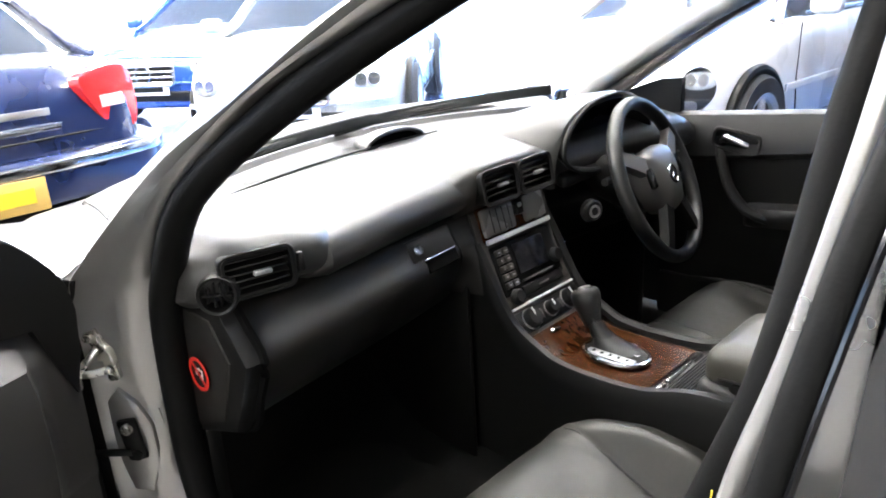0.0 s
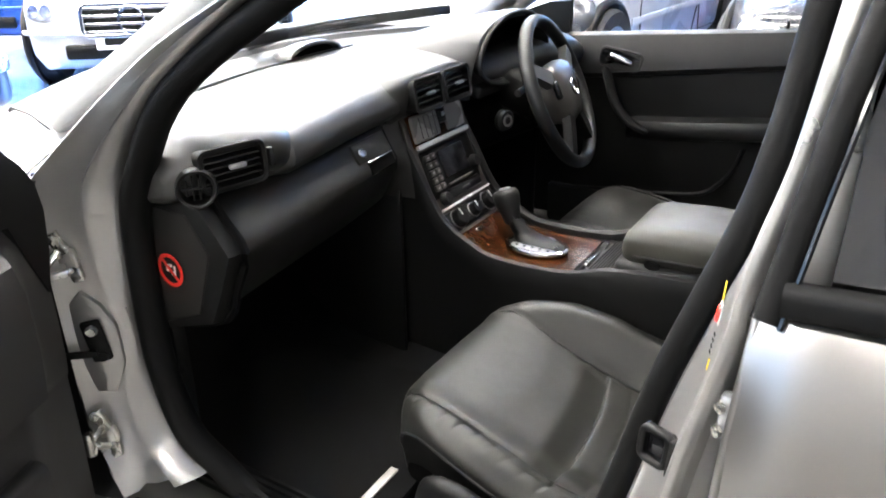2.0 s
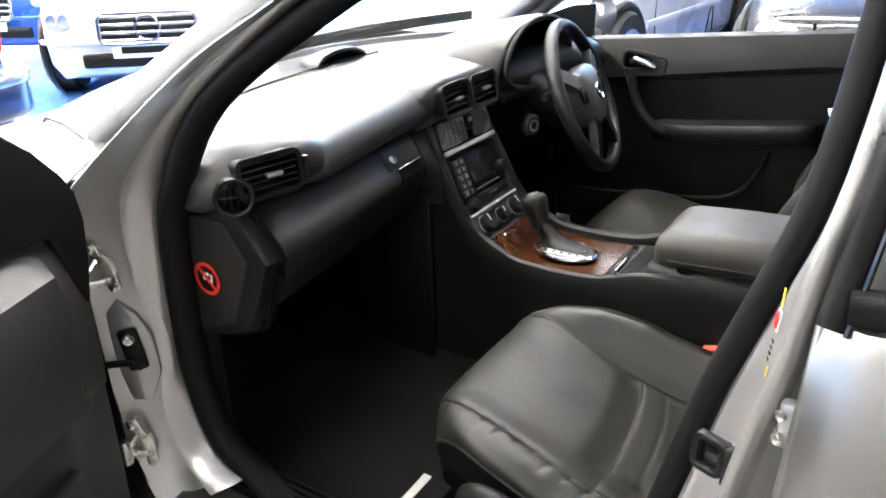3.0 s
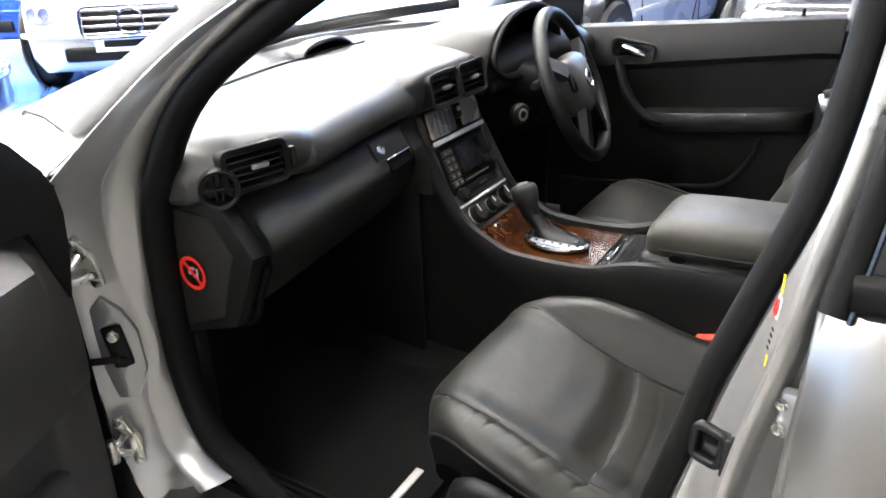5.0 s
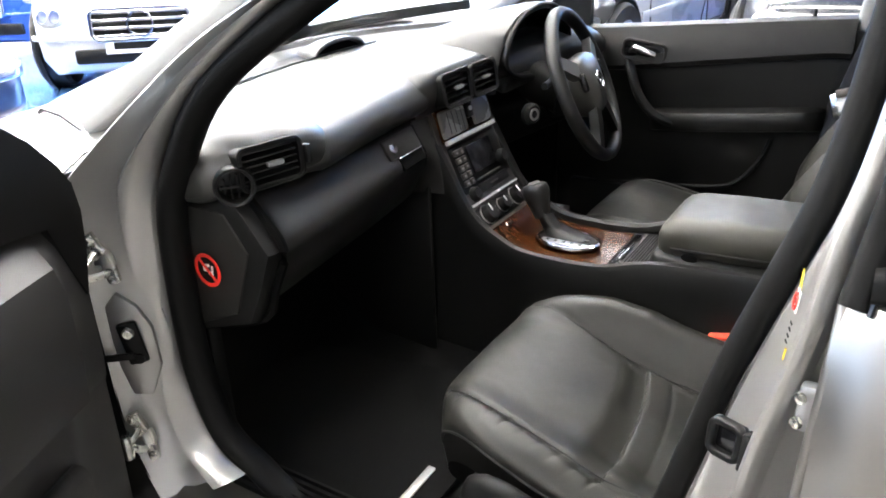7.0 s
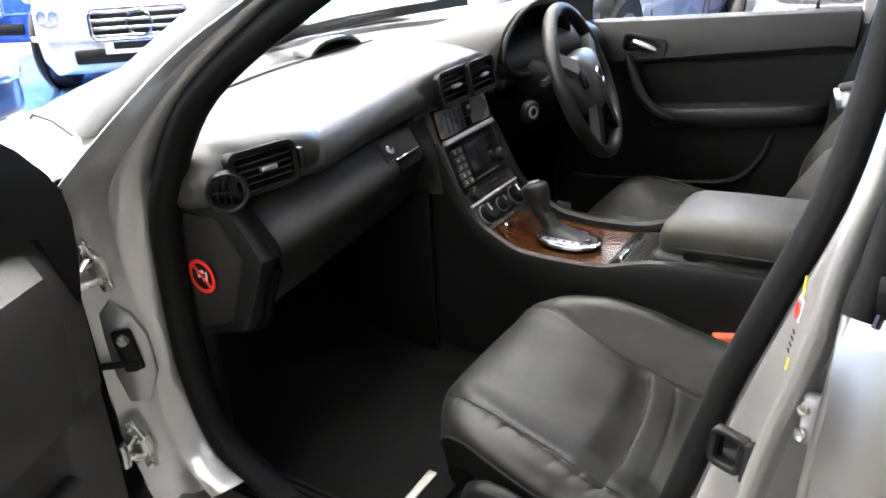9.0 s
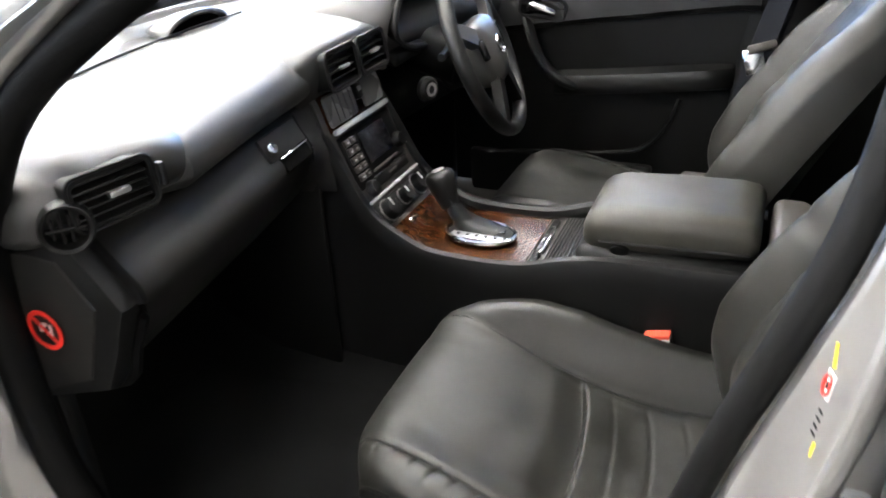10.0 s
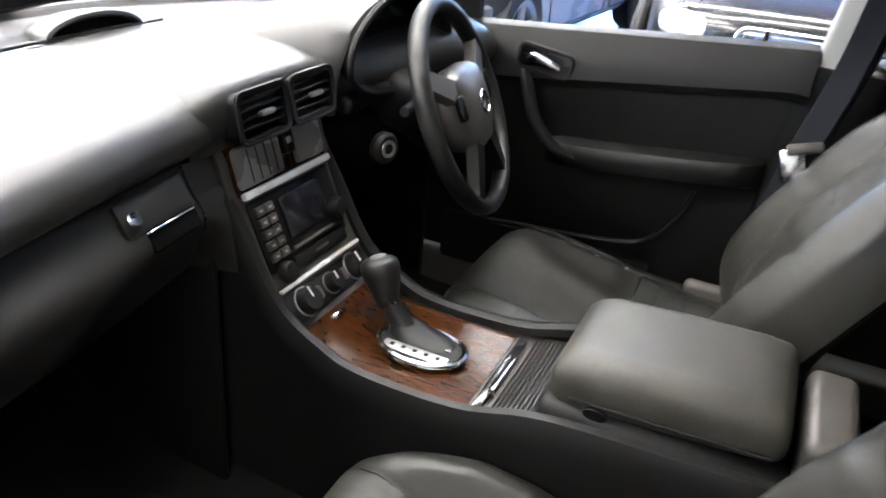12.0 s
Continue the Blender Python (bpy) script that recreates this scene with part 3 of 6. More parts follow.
m = Matrix(((0, 0, -1, -0.694), (1, 0, 0, 0), (0, 1, 0, 0), (0, 0, 0, 1)))
part("end_cap", prism(cap, 0.032, m, 0.012), PLASTIC, dash, "dark dash end cover")
raised = [(0.10, 0.84), (-0.015, 0.835), (-0.055, 0.78), (-0.015, 0.672), (0.08, 0.63), (0.11, 0.63)]
m2 = m.copy()
m2.translation = (-0.6975, 0, 0)
part("end_cap_cover", prism(raised, 0.006, m2, 0.003), PANEL, dash)
part("cover_groove", tube(smooth_path([(-0.664, y - 0.003, z) for y, z in cap[1:7]], 3), 0.007, 6), MATTE, dash)
# round warning sticker
sm = facing((-0.7005, 0.030, 0.739), (-1, 0, 0))
st = part("warning_sticker", turn_profile([(0.0, 0.0), (0.0265, 0.0), (0.0265, 0.0012), (0.0, 0.0012)], sm, 32), BLACK, dash, "round black sticker with a red ban ring and pale pictogram")
part("ban_ring", turn_profile([(0.0215, 0.0012), (0.0275, 0.0012), (0.0275, 0.002), (0.0215, 0.002)], sm, 32), STICKRED, st, "red ring")
part("ban_bar", box((0, 0, 0), (0.044, 0.005, 0.0009), 0, m=None), STICKRED, st).matrix_local = sm @ pose(0, 0, 0.0014, 0, 0, -45)
bm = box((0.006, -0.004, 0.0014), (0.010, 0.006, 0.0006), 0)
box((-0.006, 0.003, 0.0014), (0.006, 0.012, 0.0006), 0, into=bm)
box((0.002, 0.008, 0.0014), (0.006, 0.005, 0.0006), 0, into=bm)
box((0.010, 0.004, 0.0014), (0.004, 0.010, 0.0006), 0, into=bm)
part("pictogram", turned(bm, sm), STICKWHITE, st)


def slat_vent(c, w, h, normal, parent, slats=5, tab=True, thumb=0):
    """An air vent: recessed box with a frame, slats and a bright slider tab."""
    fm = facing(c, normal)
    v = part("air_vent", turned(thick(loft([[(a, q, zz) for a, q in rounded(w, h, 0.012)] for zz in (-0.035, 0.004)], around=True), 0.004), fm), BLACK, parent, "black air vent with slats")
    part("vent_back", turned(box((0, 0, -0.03), (w - 0.006, h - 0.006, 0.006), 0), fm), GLOSSBLACK, v)
    for i in range(slats):
        yy = -h / 2 + h * (i + 0.5) / slats
        part("slat", turned(box((0, yy, -0.006), (w - 0.012, 0.003, 0.016), 0.0012, 1, m=pose(0, 0, 0, 18, 0, 0)), fm), PLASTIC, v)
    part("vent_rim", turned(sweep([(p[0], p[1], 0.003) for p in rounded(w + 0.004, h + 0.004, 0.013, 5)], ring(0.0024, 6), loop=True), fm), BLACK, v)
    if tab:
        part("slider_tab", turned(box((0.005, 0, 0.004), (0.028, 0.008, 0.01), 0.003), fm), SATIN, v, "silver slider tab")
    if thumb:
        part("thumb_wheel", turned(box((thumb, 0, 0.0), (0.01, 0.03, 0.014), 0.004), fm), PLASTIC, v)
    return v


# passenger vent pod
pod = [(-0.712, 0.010, 0.878), (-0.70, -0.006, 0.882), (-0.675, -0.024, 0.890), (-0.64, -0.036, 0.897), (-0.60, -0.036, 0.899), (-0.555, -0.044, 0.897), (-0.51, -0.044, 0.890), (-0.465, -0.022, 0.884)]
rows = []
for (x, y, z), r in zip(smooth_path(pod, 6), smooth_path([(0.022,), (0.036,), (0.041,), (0.043,), (0.043,), (0.042,), (0.040,), (0.034,)], 6)):
    rows.append([(x, y + 0.045 - 0.055 * math.sin(a) if math.sin(a) > 0 else y + 0.045 - 0.15 * math.sin(a), z + r[0] * math.copysign(abs(math.cos(a)) ** 0.8, math.cos(a))) for a in np.linspace(0, 2 * math.pi, 33)[:-1]])
part("vent_pod", loft(rows, around=True, caps=True), DASH, dash, "grey moulded vent surround")
slat_vent((-0.630, -0.058, 0.899), 0.104, 0.058, (-0.22, -1, 0.10), dash, 6, thumb=0.064)
rm = facing((-0.690, -0.043, 0.880), (-0.66, -0.75, 0.05))
rv = part("round_vent", turned(turn_profile([(0.022, -0.035), (0.028, -0.035), (0.030, 0.0), (0.0275, 0.006), (0.024, 0.004), (0.022, -0.002)]), rm), PLASTIC, dash, "small round side vent")
part("vent_back", turned(turn_profile([(0, -0.03), (0.024, -0.03), (0.024, -0.026), (0, -0.026)]), rm), BLACK, rv)
for i in range(4):
    part("slat", turned(box((-0.0135 + 0.009 * i, 0, -0.004), (0.0028, 0.04 - 0.012 * abs(i - 1.5), 0.012), 0.001, 1), rm), PLASTIC, rv)
part("slat_bar", turned(box((0, 0, -0.002), (0.042, 0.0035, 0.010), 0.001, 1), rm), PLASTIC, rv)
# glovebox catch in its recess
tilt = pose(0, 0, 0, -31, 0, 6)
part("catch_recess", box((-0.232, -0.026, 0.788), (0.088, 0.012, 0.030), 0.004, 2, m=tilt), MATTE, dash)
part("catch_flap", box((-0.245, -0.010, 0.8165), (0.118, 0.014, 0.042), 0.003, 2, m=tilt), PANEL, dash, "glovebox catch")
part("catch_edge", box((-0.238, -0.0305, 0.802), (0.086, 0.003, 0.003), 0.001, 1, m=tilt), CHROME, dash, "chrome edge of the catch")
part("lock_barrel", turn_profile([(0.0, 0.0), (0.010, 0.0), (0.010, 0.003), (0.008, 0.005), (0.0, 0.004)], facing((-0.287, -0.024, 0.820), (0, -0.86, 0.51))), CHROME, dash, "chrome lock")
part("panel_gap", tube(smooth_path([(-0.178, 0.006, 0.838), (-0.176, -0.006, 0.81), (-0.172, -0.020, 0.782), (-0.165, -0.012, 0.75), (-0.15, 0.01, 0.72)], 4), 0.003, 6), BLACK, dash)
rows = []
for x in np.linspace(-0.176, -0.104, 8):
    k = ease((x + 0.176) / 0.072)
    rows.append([(x, lerp(y, y2, k), lerp(z, z2, k)) for (y, z), (y2, z2) in zip(smooth_path([(0.008, 0.842), (-0.004, 0.81), (-0.020, 0.78), (-0.012, 0.745), (0.004, 0.715), (0.03, 0.69)], 4), smooth_path([(0.012, 0.842), (-0.002, 0.80), (-0.022, 0.755), (-0.034, 0.725), (-0.046, 0.70), (-0.058, 0.678)], 4))])
part("side_fascia", thick(loft(rows), 0.004), PANEL, dash, "dark grey fascia beside the centre stack")
# speaker recess and grille on top
arch = [(math.cos(a), math.sin(a)) for a in np.linspace(0, math.pi, 19)]
rows = [[(-0.027 + hw * p, y, 0.930 + 0.004 + h * q) for p, q in arch] for y, hw, h in ((0.312, 0.079, 0.021), (0.293, 0.080, 0.022), (0.290, 0.083, 0.026), (0.292, 0.089, 0.031), (0.31, 0.091, 0.032), (0.34, 0.084, 0.026), (0.37, 0.062, 0.013), (0.385, 0.045, 0.0))]
part("speaker_hood", loft(rows), DASH, dash, "raised pale speaker hood")
part("speaker_mouth", prism([(0.081 * p, 0.0235 * q) for p, q in arch], 0.004, Matrix(((1, 0, 0, -0.027), (0, 0, -1, 0.306), (0, 1, 0, 0.932), (0, 0, 0, 1)))), MATTE, dash, "black speaker mouth")
part("speaker_grille", turn_profile([(0.0, 0.0), (0.15, 0.0), (0.15, 0.001), (0.147, 0.002), (0.0, 0.003)], pose(0.03, 0.235, 0.934) @ Matrix.Diagonal((1, 0.55, 1, 1)), 40), DASH, dash, "oval speaker grille")
# centre vents in their hump
rows = []
for x in np.linspace(-0.16, 0.15, 22):
    k = 1 - (abs(x + 0.005) / 0.158) ** 4
    rows.append([(x, y + 0.010 * (1 - k), z - 0.010 * (1 - k)) for y, z in smooth_path([(0.16, 0.934), (0.08, 0.930 + 0.012 * k), (0.03, 0.922 + 0.014 * k), (0.002 - 0.01 * k, 0.908 + 0.018 * k), (-0.004 - 0.01 * k, 0.885), (0.0, 0.845)], 4)])
part("centre_hump", thick(loft(rows), 0.01), DASH, dash)
slat_vent((-0.058, -0.026, 0.888), 0.100, 0.064, (0, -1, 0.18), dash, 5)
slat_vent((0.056, -0.026, 0.888), 0.100, 0.064, (0, -1, 0.18), dash, 5)

# instrument cowl
cx = 0.325
rows = []
for y, k, zt in ((-0.035, 0.97, 1.002), (-0.03, 1.0, 1.008), (0.0, 1.05, 1.008), (0.06, 1.12, 0.998), (0.14, 1.2, 0.978), (0.22, 1.28, 0.952), (0.30, 1.3, 0.93)):
    row = []
    for a in np.linspace(-10, 190, 41):
        c, s = math.cos(radians(a)), math.sin(radians(a))
        px = cx - 0.183 * k * math.copysign(abs(c) ** 0.8, c)
        row.append((px, y + 0.025 * (1 - s), 0.865 + (zt - 0.865) * math.copysign(abs(s) ** 0.75, s)))
    rows.append(row)
part("instrument_cowl", thick(loft(rows), 0.01), DASH, dash, "arched grey instrument cowl")
rows = []
for y, k in ((-0.032, 1.0), (0.0, 0.95), (0.05, 0.88), (0.075, 0.85)):
    rows.append([(cx + 0.172 * k * math.cos(a), y, 0.905 + (0.095 if math.sin(a) > 0 else 0.06) * k * math.sin(a)) for a in np.linspace(0, 2 * math.pi, 49)[:-1]])
part("cowl_inner", thick(loft(rows, around=True), 0.004), BLACK, dash)
part("cowl_lip", tube([(cx + 0.176 * math.cos(a), -0.032, 0.905 + (0.100 if math.sin(a) > 0 else 0.063) * math.sin(a)) for a in np.linspace(0, 2 * math.pi, 49)[:-1]], 0.006, 8, up=(0, 1, 0), loop=True), PLASTIC, dash)
cl = part("instrument_cluster", turn_profile([(0.0, 0), (0.16, 0), (0.16, 0.01), (0.0, 0.01)], facing((cx, 0.075, 0.905), (0, -1, 0.1)) @ Matrix.Diagonal((1, 0.52, 1, 1)), 40), BLACK, dash, "dark instrument cluster with dials")
for dx, r in ((0, 0.05), (-0.1, 0.036), (0.1, 0.036)):
    part("dial_ring", sweep([(cx + dx + r * math.cos(a), 0.062, 0.905 + r * math.sin(a)) for a in np.linspace(0, 2 * math.pi, 33)[:-1]], ring(0.0014, 6), up=(0, 1, 0), loop=True), PLASTIC, cl)
    part("needle", box((cx + dx - 0.01, 0.06, 0.90), (0.003, 0.002, r * 0.9), 0, m=pose(0, 0, 0, 0, -35, 0)), STICKWHITE, cl)
    for i in range(11):
        a = radians(220 - 26 * i)
        part("dial_mark", box((cx + dx + r * 0.84 * math.cos(a), 0.061, 0.905 + r * 0.84 * math.sin(a)), (0.002, 0.001, 0.007), 0, m=pose(0, 0, 0, 0, 90 - math.degrees(a), 0)), LABELGREY, cl)
gl = part("cluster_lens", prism([(0.168 * math.cos(a), (0.095 if math.sin(a) > 0 else 0.06) * math.sin(a)) for a in np.linspace(0, 2 * math.pi, 41)[:-1]], 0.002, facing((cx, 0.03, 0.905), (0, -1, -0.25))), LENS, dash)
gl.visible_shadow = False
# trim under the cluster, ignition lock
part("cluster_trim", box((0.325, -0.012, 0.843), (0.33, 0.03, 0.03), 0.01, 3, m=pose(0, 0, 0, 20, 0, 0)), PLASTIC, dash)
part("ignition_lock", turn_profile([(0.0, 0.0), (0.026, 0.0), (0.026, 0.01), (0.02, 0.016), (0.0, 0.016)], facing((0.182, -0.075, 0.782), (-0.35, -1, 0.1))), PLASTIC, dash)
part("lock_ring", turn_profile([(0.009, 0.014), (0.014, 0.014), (0.014, 0.018), (0.009, 0.018)], facing((0.182, -0.075, 0.782), (-0.35, -1, 0.1))), LIDGREY, dash, "silver ignition lock ring")
part("column_shroud", sweep(smooth_path([(0.34, 0.08, 0.86), (0.34, 0.0, 0.83), (0.335, -0.10, 0.80)], 5), rounded(0.11, 0.10, 0.035), up=(0, 0, 1)), BLACK, dash)
for s in (-1, 1):
    part("column_stalk", tube([(0.335 + 0.04 * s, -0.085, 0.835 - 0.01 * s), (0.335 + 0.10 * s, -0.10, 0.845), (0.335 + 0.16 * s, -0.115, 0.85)], 0.008, 8), BLACK, dash)

# ---- centre stack and console ----
con = thing("centre_console", "centre console with radio, wood trim and armrest", "console")
FACE = [(0.03, 0.862), (0.004, 0.835), (-0.012, 0.79), (-0.035, 0.735), (-0.062, 0.675), (-0.09, 0.63), (-0.125, 0.595), (-0.17, 0.573), (-0.23, 0.566), (-0.40, 0.570), (-0.48, 0.585)]
RAIL = [(0.03, 0.85), (0.012, 0.823), (-0.035, 0.745), (-0.094, 0.645), (-0.158, 0.602), (-0.221, 0.582), (-0.364, 0.585), (-0.491, 0.617), (-0.75, 0.632)]
face = smooth_path(FACE, 6)
rows = [[(x, y, z) for x in (-0.118, -0.10, -0.06, 0, 0.06, 0.10, 0.118)] for y, z in face]
part("stack_face", thick(loft(rows), 0.01), STACKGREY, con, "grey plastic centre stack")
rail = smooth_path(RAIL, 6)
for s in (-1, 1):
    rows = []
    for y, z in rail:
        low = max(0.28, min(z - 0.1, 0.30))
        rows.append([(s * x, y + dy, zz) for x, dy, zz in ((0.104, 0, z - 0.014), (0.106, 0, z - 0.002), (0.113, 0, z + 0.004), (0.124, 0, z + 0.002), (0.129, 0.004, z - 0.010), (0.129, 0.008, z - 0.04), (0.126, 0.012, lerp(z, low, 0.5)), (0.124, 0.015, low))])
    part("console_side", thick(loft(rows), 0.006), PLASTIC if s > 0 else PLASTIC, con, "dark console side with a raised rail")
    part("console_front_side", box((s * 0.145, 0.2, 0.5), (0.01, 0.42, 0.5), 0.004), BLACK, con)


def on_face(s, x=0.0, lift=0.0):
    """A pose on the stack's face at arc share s (0 top, 1 rear end); z is the outward normal, y up the face."""
    i = s * (len(face) - 1)
    k = min(int(i), len(face) - 2)
    a, b = np.array(face[k]), np.array(face[k + 1])
    p = a + (b - a) * (i - k)
    d = (a - b) / np.linalg.norm(a - b)
    n = np.array((-d[1], d[0]))
    return facing((x, p[0] + n[0] * lift, p[1] + n[1] * lift), (0, n[0], n[1]), (0, d[0], d[1]))


def face_at(z):
    zs = [p[1] for p in face]
    k = next(i for i in range(len(zs) - 1) if zs[i] >= z >= zs[i + 1])
    return (k + (zs[k] - z) / (zs[k] - zs[k + 1] + 1e-9)) / (len(zs) - 1)


def on_stack(name, z, x, w, h, lift, mat, parent=None, label="", bevel=0.003, depth=0.012):
    return part(name, turned(box((0, 0, lift - depth / 2), (w, h, depth), bevel), on_face(face_at(z), x)), mat, parent or con, label)


lid = on_stack("storage_surround", 0.812, 0.0, 0.206, 0.075, 0.004, WOOD, None, "walnut strip")
on_stack("storage_lid", 0.812, -0.050, 0.098, 0.058, 0.012, LIDGREY, lid, "ribbed grey lid", 0.008, 0.02)
for i in range(4):
    on_stack("lid_groove", 0.812, -0.074 + 0.018 * i, 0.0025, 0.046, 0.0125, BLACK, lid, "", 0.0005, 0.003)
on_stack("coin_lid", 0.812, 0.064, 0.070, 0.058, 0.012, LIDGREY, lid, "grey lid", 0.008, 0.02)
on_stack("hazard_switch", 0.82, 0.014, 0.022, 0.03, 0.015, BLACK, lid, "black hazard switch", 0.004, 0.02)
on_stack("hazard_mark", 0.823, 0.014, 0.012, 0.009, 0.0165, SATIN, lid, "", 0.002, 0.003)
on_stack("chrome_strip", 0.7765, 0.0, 0.20, 0.010, 0.013, GLINTTRIM, None, "silver strip, its bright reflection put into a pale colour", 0.002, 0.01)
on_stack("strip_tab", 0.7765, -0.062, 0.034, 0.009, 0.015, GLINTTRIM, None, "", 0.003, 0.01)
radio = on_stack("radio", 0.718, 0.0, 0.192, 0.105, 0.004, BLACK, None, "black radio with a dark display")
on_stack("display", 0.728, 0.012, 0.098, 0.062, 0.008, DISPLAY, radio, "dark glossy display")
on_stack("display_frame", 0.686, 0.012, 0.098, 0.004, 0.009, STACKGREY, radio)
for j in range(5):
    for i in range(2):
        on_stack("radio_button", 0.752 - 0.0155 * j, -0.080 + 0.020 * i, 0.017, 0.0125, 0.010, STACKGREY, radio, "", 0.002)
        on_stack("key_mark", 0.752 - 0.0155 * j, -0.080 + 0.020 * i, 0.006, 0.003, 0.0106, LIDGREY, radio, "", 0, 0.001)
for z, x in ((0.665, -0.072), (0.705, 0.08)):
    part("radio_knob", turned(turn_profile([(0.0, 0), (0.015, 0), (0.0145, 0.012), (0.012, 0.015), (0.0, 0.015)]), on_face(face_at(z), x, 0.004)), PLASTIC, radio)
    part("knob_ring", turned(turn_profile([(0.0125, 0.013), (0.0155, 0.010), (0.0165, 0.002), (0.015, 0.002)]), on_face(face_at(z), x, 0.004)), PLASTIC, radio)
on_stack("slot_panel", 0.668, 0.018, 0.13, 0.022, 0.007, BLACK, radio)
on_stack("cassette_slot", 0.668, 0.018, 0.035, 0.006, 0.008, STACKGREY, radio)
on_stack("lower_chrome_strip", 0.6475, 0.0, 0.20, 0.005, 0.010, GLINTTRIM, None, "silver strip, its bright reflection put into a pale colour", 0.001, 0.01)
clim = on_stack("climate_panel", 0.622, 0.0, 0.20, 0.045, 0.005, BLACK, None, "black climate panel with three dials")
for x, r in ((-0.064, 0.021), (0.0, 0.016), (0.064, 0.021)):
    k = part("climate_dial", turned(turn_profile([(0.0, 0), (r, 0), (r * 0.95, 0.012), (r * 0.8, 0.018), (0.0, 0.018)]), on_face(face_at(0.622), x, 0.004)), PLASTIC, clim)
    part("dial_ring", turned(turn_profile([(r * 1.0, 0.0), (r * 1.1, 0.0), (r * 1.08, 0.003), (r, 0.003)]), on_face(face_at(0.622), x, 0.004)), LIDGREY, clim)
    part("dial_pointer", turned(box((0, r * 0.5, 0.018), (0.003, r * 0.8, 0.003), 0.001), on_face(face_at(0.622), x, 0.004)), STICKWHITE, clim)
for x in (-0.034, 0.034):
    on_stack("climate_button", 0.622, x, 0.012, 0.02, 0.010, STACKGREY, clim, "", 0.003)

# wood of the console, bent along the face
lo, hi = face_at(0.5995), 0.92
rows = []
for s in np.linspace(lo, hi, 26):
    mm = on_face(s, 0, 0.003)
    if (mm @ Vector((0, 0, 0))).y < -0.382:
        break
    rows.append([mm @ Vector((x, 0, 0)) for x in np.linspace(-0.098, 0.098, 9)])
part("wood_panel", thick(loft(rows), 0.004), WOOD, con, "glossy walnut veneer panel")
part("ashtray_tab", turned(box((0, 0, 0.006), (0.03, 0.009, 0.01), 0.003), on_face(face_at(0.592), -0.03)), CHROME, con, "small chrome tab")
m = pose(-0.012, -0.262, 0.5725)
sg = part("shift_gate", turned(turn_profile([(0.0, 0.0), (0.046, 0.0), (0.046, 0.004), (0.043, 0.008), (0.0, 0.008)]), m @ Matrix.Diagonal((0.95, 1.45, 1, 1))), BLACK, con, "oval shift gate with a chrome rim")
part("gate_rim", turned(tube([(0.044 * math.cos(a), 0.066 * math.sin(a), 0.006) for a in np.linspace(0, 2 * math.pi, 41)[:-1]], 0.0055, 8, loop=True), m), CHROME, sg, "polished chrome rim")
part("gate_slot", turned(box((0.008, 0.0, 0.009), (0.012, 0.09, 0.002), 0.001), m), GLOSSBLACK, sg)
part("gate_scale", turned(box((-0.022, 0.0, 0.008), (0.02, 0.10, 0.004), 0.002), m), SATIN, sg, "silver gear scale")
for i in range(5):
    part("scale_mark", turned(box((-0.022, -0.036 + 0.018 * i, 0.0105), (0.007, 0.006, 0.001), 0), m), BLACK, sg)
lever = part("shift_lever", tube(smooth_path([(0.0, -0.235, 0.577), (0.012, -0.205, 0.606), (0.022, -0.182, 0.634)], 5), 0.008, 10), CHROME, con, "chrome shift lever")
part("gaiter", loft([[(0.004 * (1 - k) + 0.014 * k + rx * math.cos(a), -0.258 * (1 - k) - 0.200 * k + ry * math.sin(a), z + 0.012 * k * math.sin(a)) for a in np.linspace(0, 2 * math.pi, 25)[:-1]] for k, rx, ry, z in ((0, 0.030, 0.056, 0.578), (0.12, 0.027, 0.050, 0.585), (0.35, 0.021, 0.036, 0.592), (0.6, 0.016, 0.024, 0.600), (0.85, 0.012, 0.015, 0.612), (1.0, 0.011, 0.011, 0.622))], around=True, caps=True), BLACK, lever, "black leather gaiter")
part("lever_collar", sweep(smooth_path([(0.0, -0.237, 0.577), (0.010, -0.210, 0.600), (0.015, -0.2, 0.612)], 4), rounded(0.03, 0.03, 0.01)), BLACK, lever)
kn = [(0.0, -0.03), (0.012, -0.03), (0.016, -0.01), (0.021, 0.012), (0.022, 0.028), (0.017, 0.038), (0.0, 0.041)]
part("knob", turned(turn_profile([p for p in smooth_path(kn, 3)], n=20), facing((0.022, -0.178, 0.636), (0.1, 0.38, 1.0), (0, 1, 0)) @ Matrix.Diagonal((1.22, 1.35, 1.08, 1))), LEATHER_TRIM, lever, "leather shift knob")
part("knob_cap", turned(turn_profile([(0.0, 0.0), (0.013, 0.0), (0.012, 0.004), (0.0, 0.005)], n=18), facing((0.0255, -0.1645, 0.6755), (0.1, 0.38, 1.0), (0, 1, 0))), SATIN, lever)
part("tray_handle", box((-0.012, -0.392, 0.578), (0.10, 0.012, 0.016), 0.004, 2, m=pose(0, 0, 0, -25, 0, 0)), CHROME, con, "chrome tray edge")
part("tray_gap", box((-0.005, -0.382, 0.571), (0.19, 0.014, 0.012), 0.003), GLOSSBLACK, con)
tray = part("ribbed_tray", box((0.0, -0.43, 0.577), (0.19, 0.066, 0.012), 0.003, m=pose(0, 0, 0, -8, 0, 0)), STACKGREY, con, "grey ribbed sliding tray")
for i in range(9):
    part("tray_rib", box((0.0, -0.404 - 0.0062 * i, 0.582 + 0.0009 * i), (0.18, 0.003, 0.003), 0.001, 1), PLASTIC, tray)
part("tray_tail", box((-0.03, -0.468, 0.58), (0.12, 0.012, 0.02), 0.003), WOOD, con)
rows = []
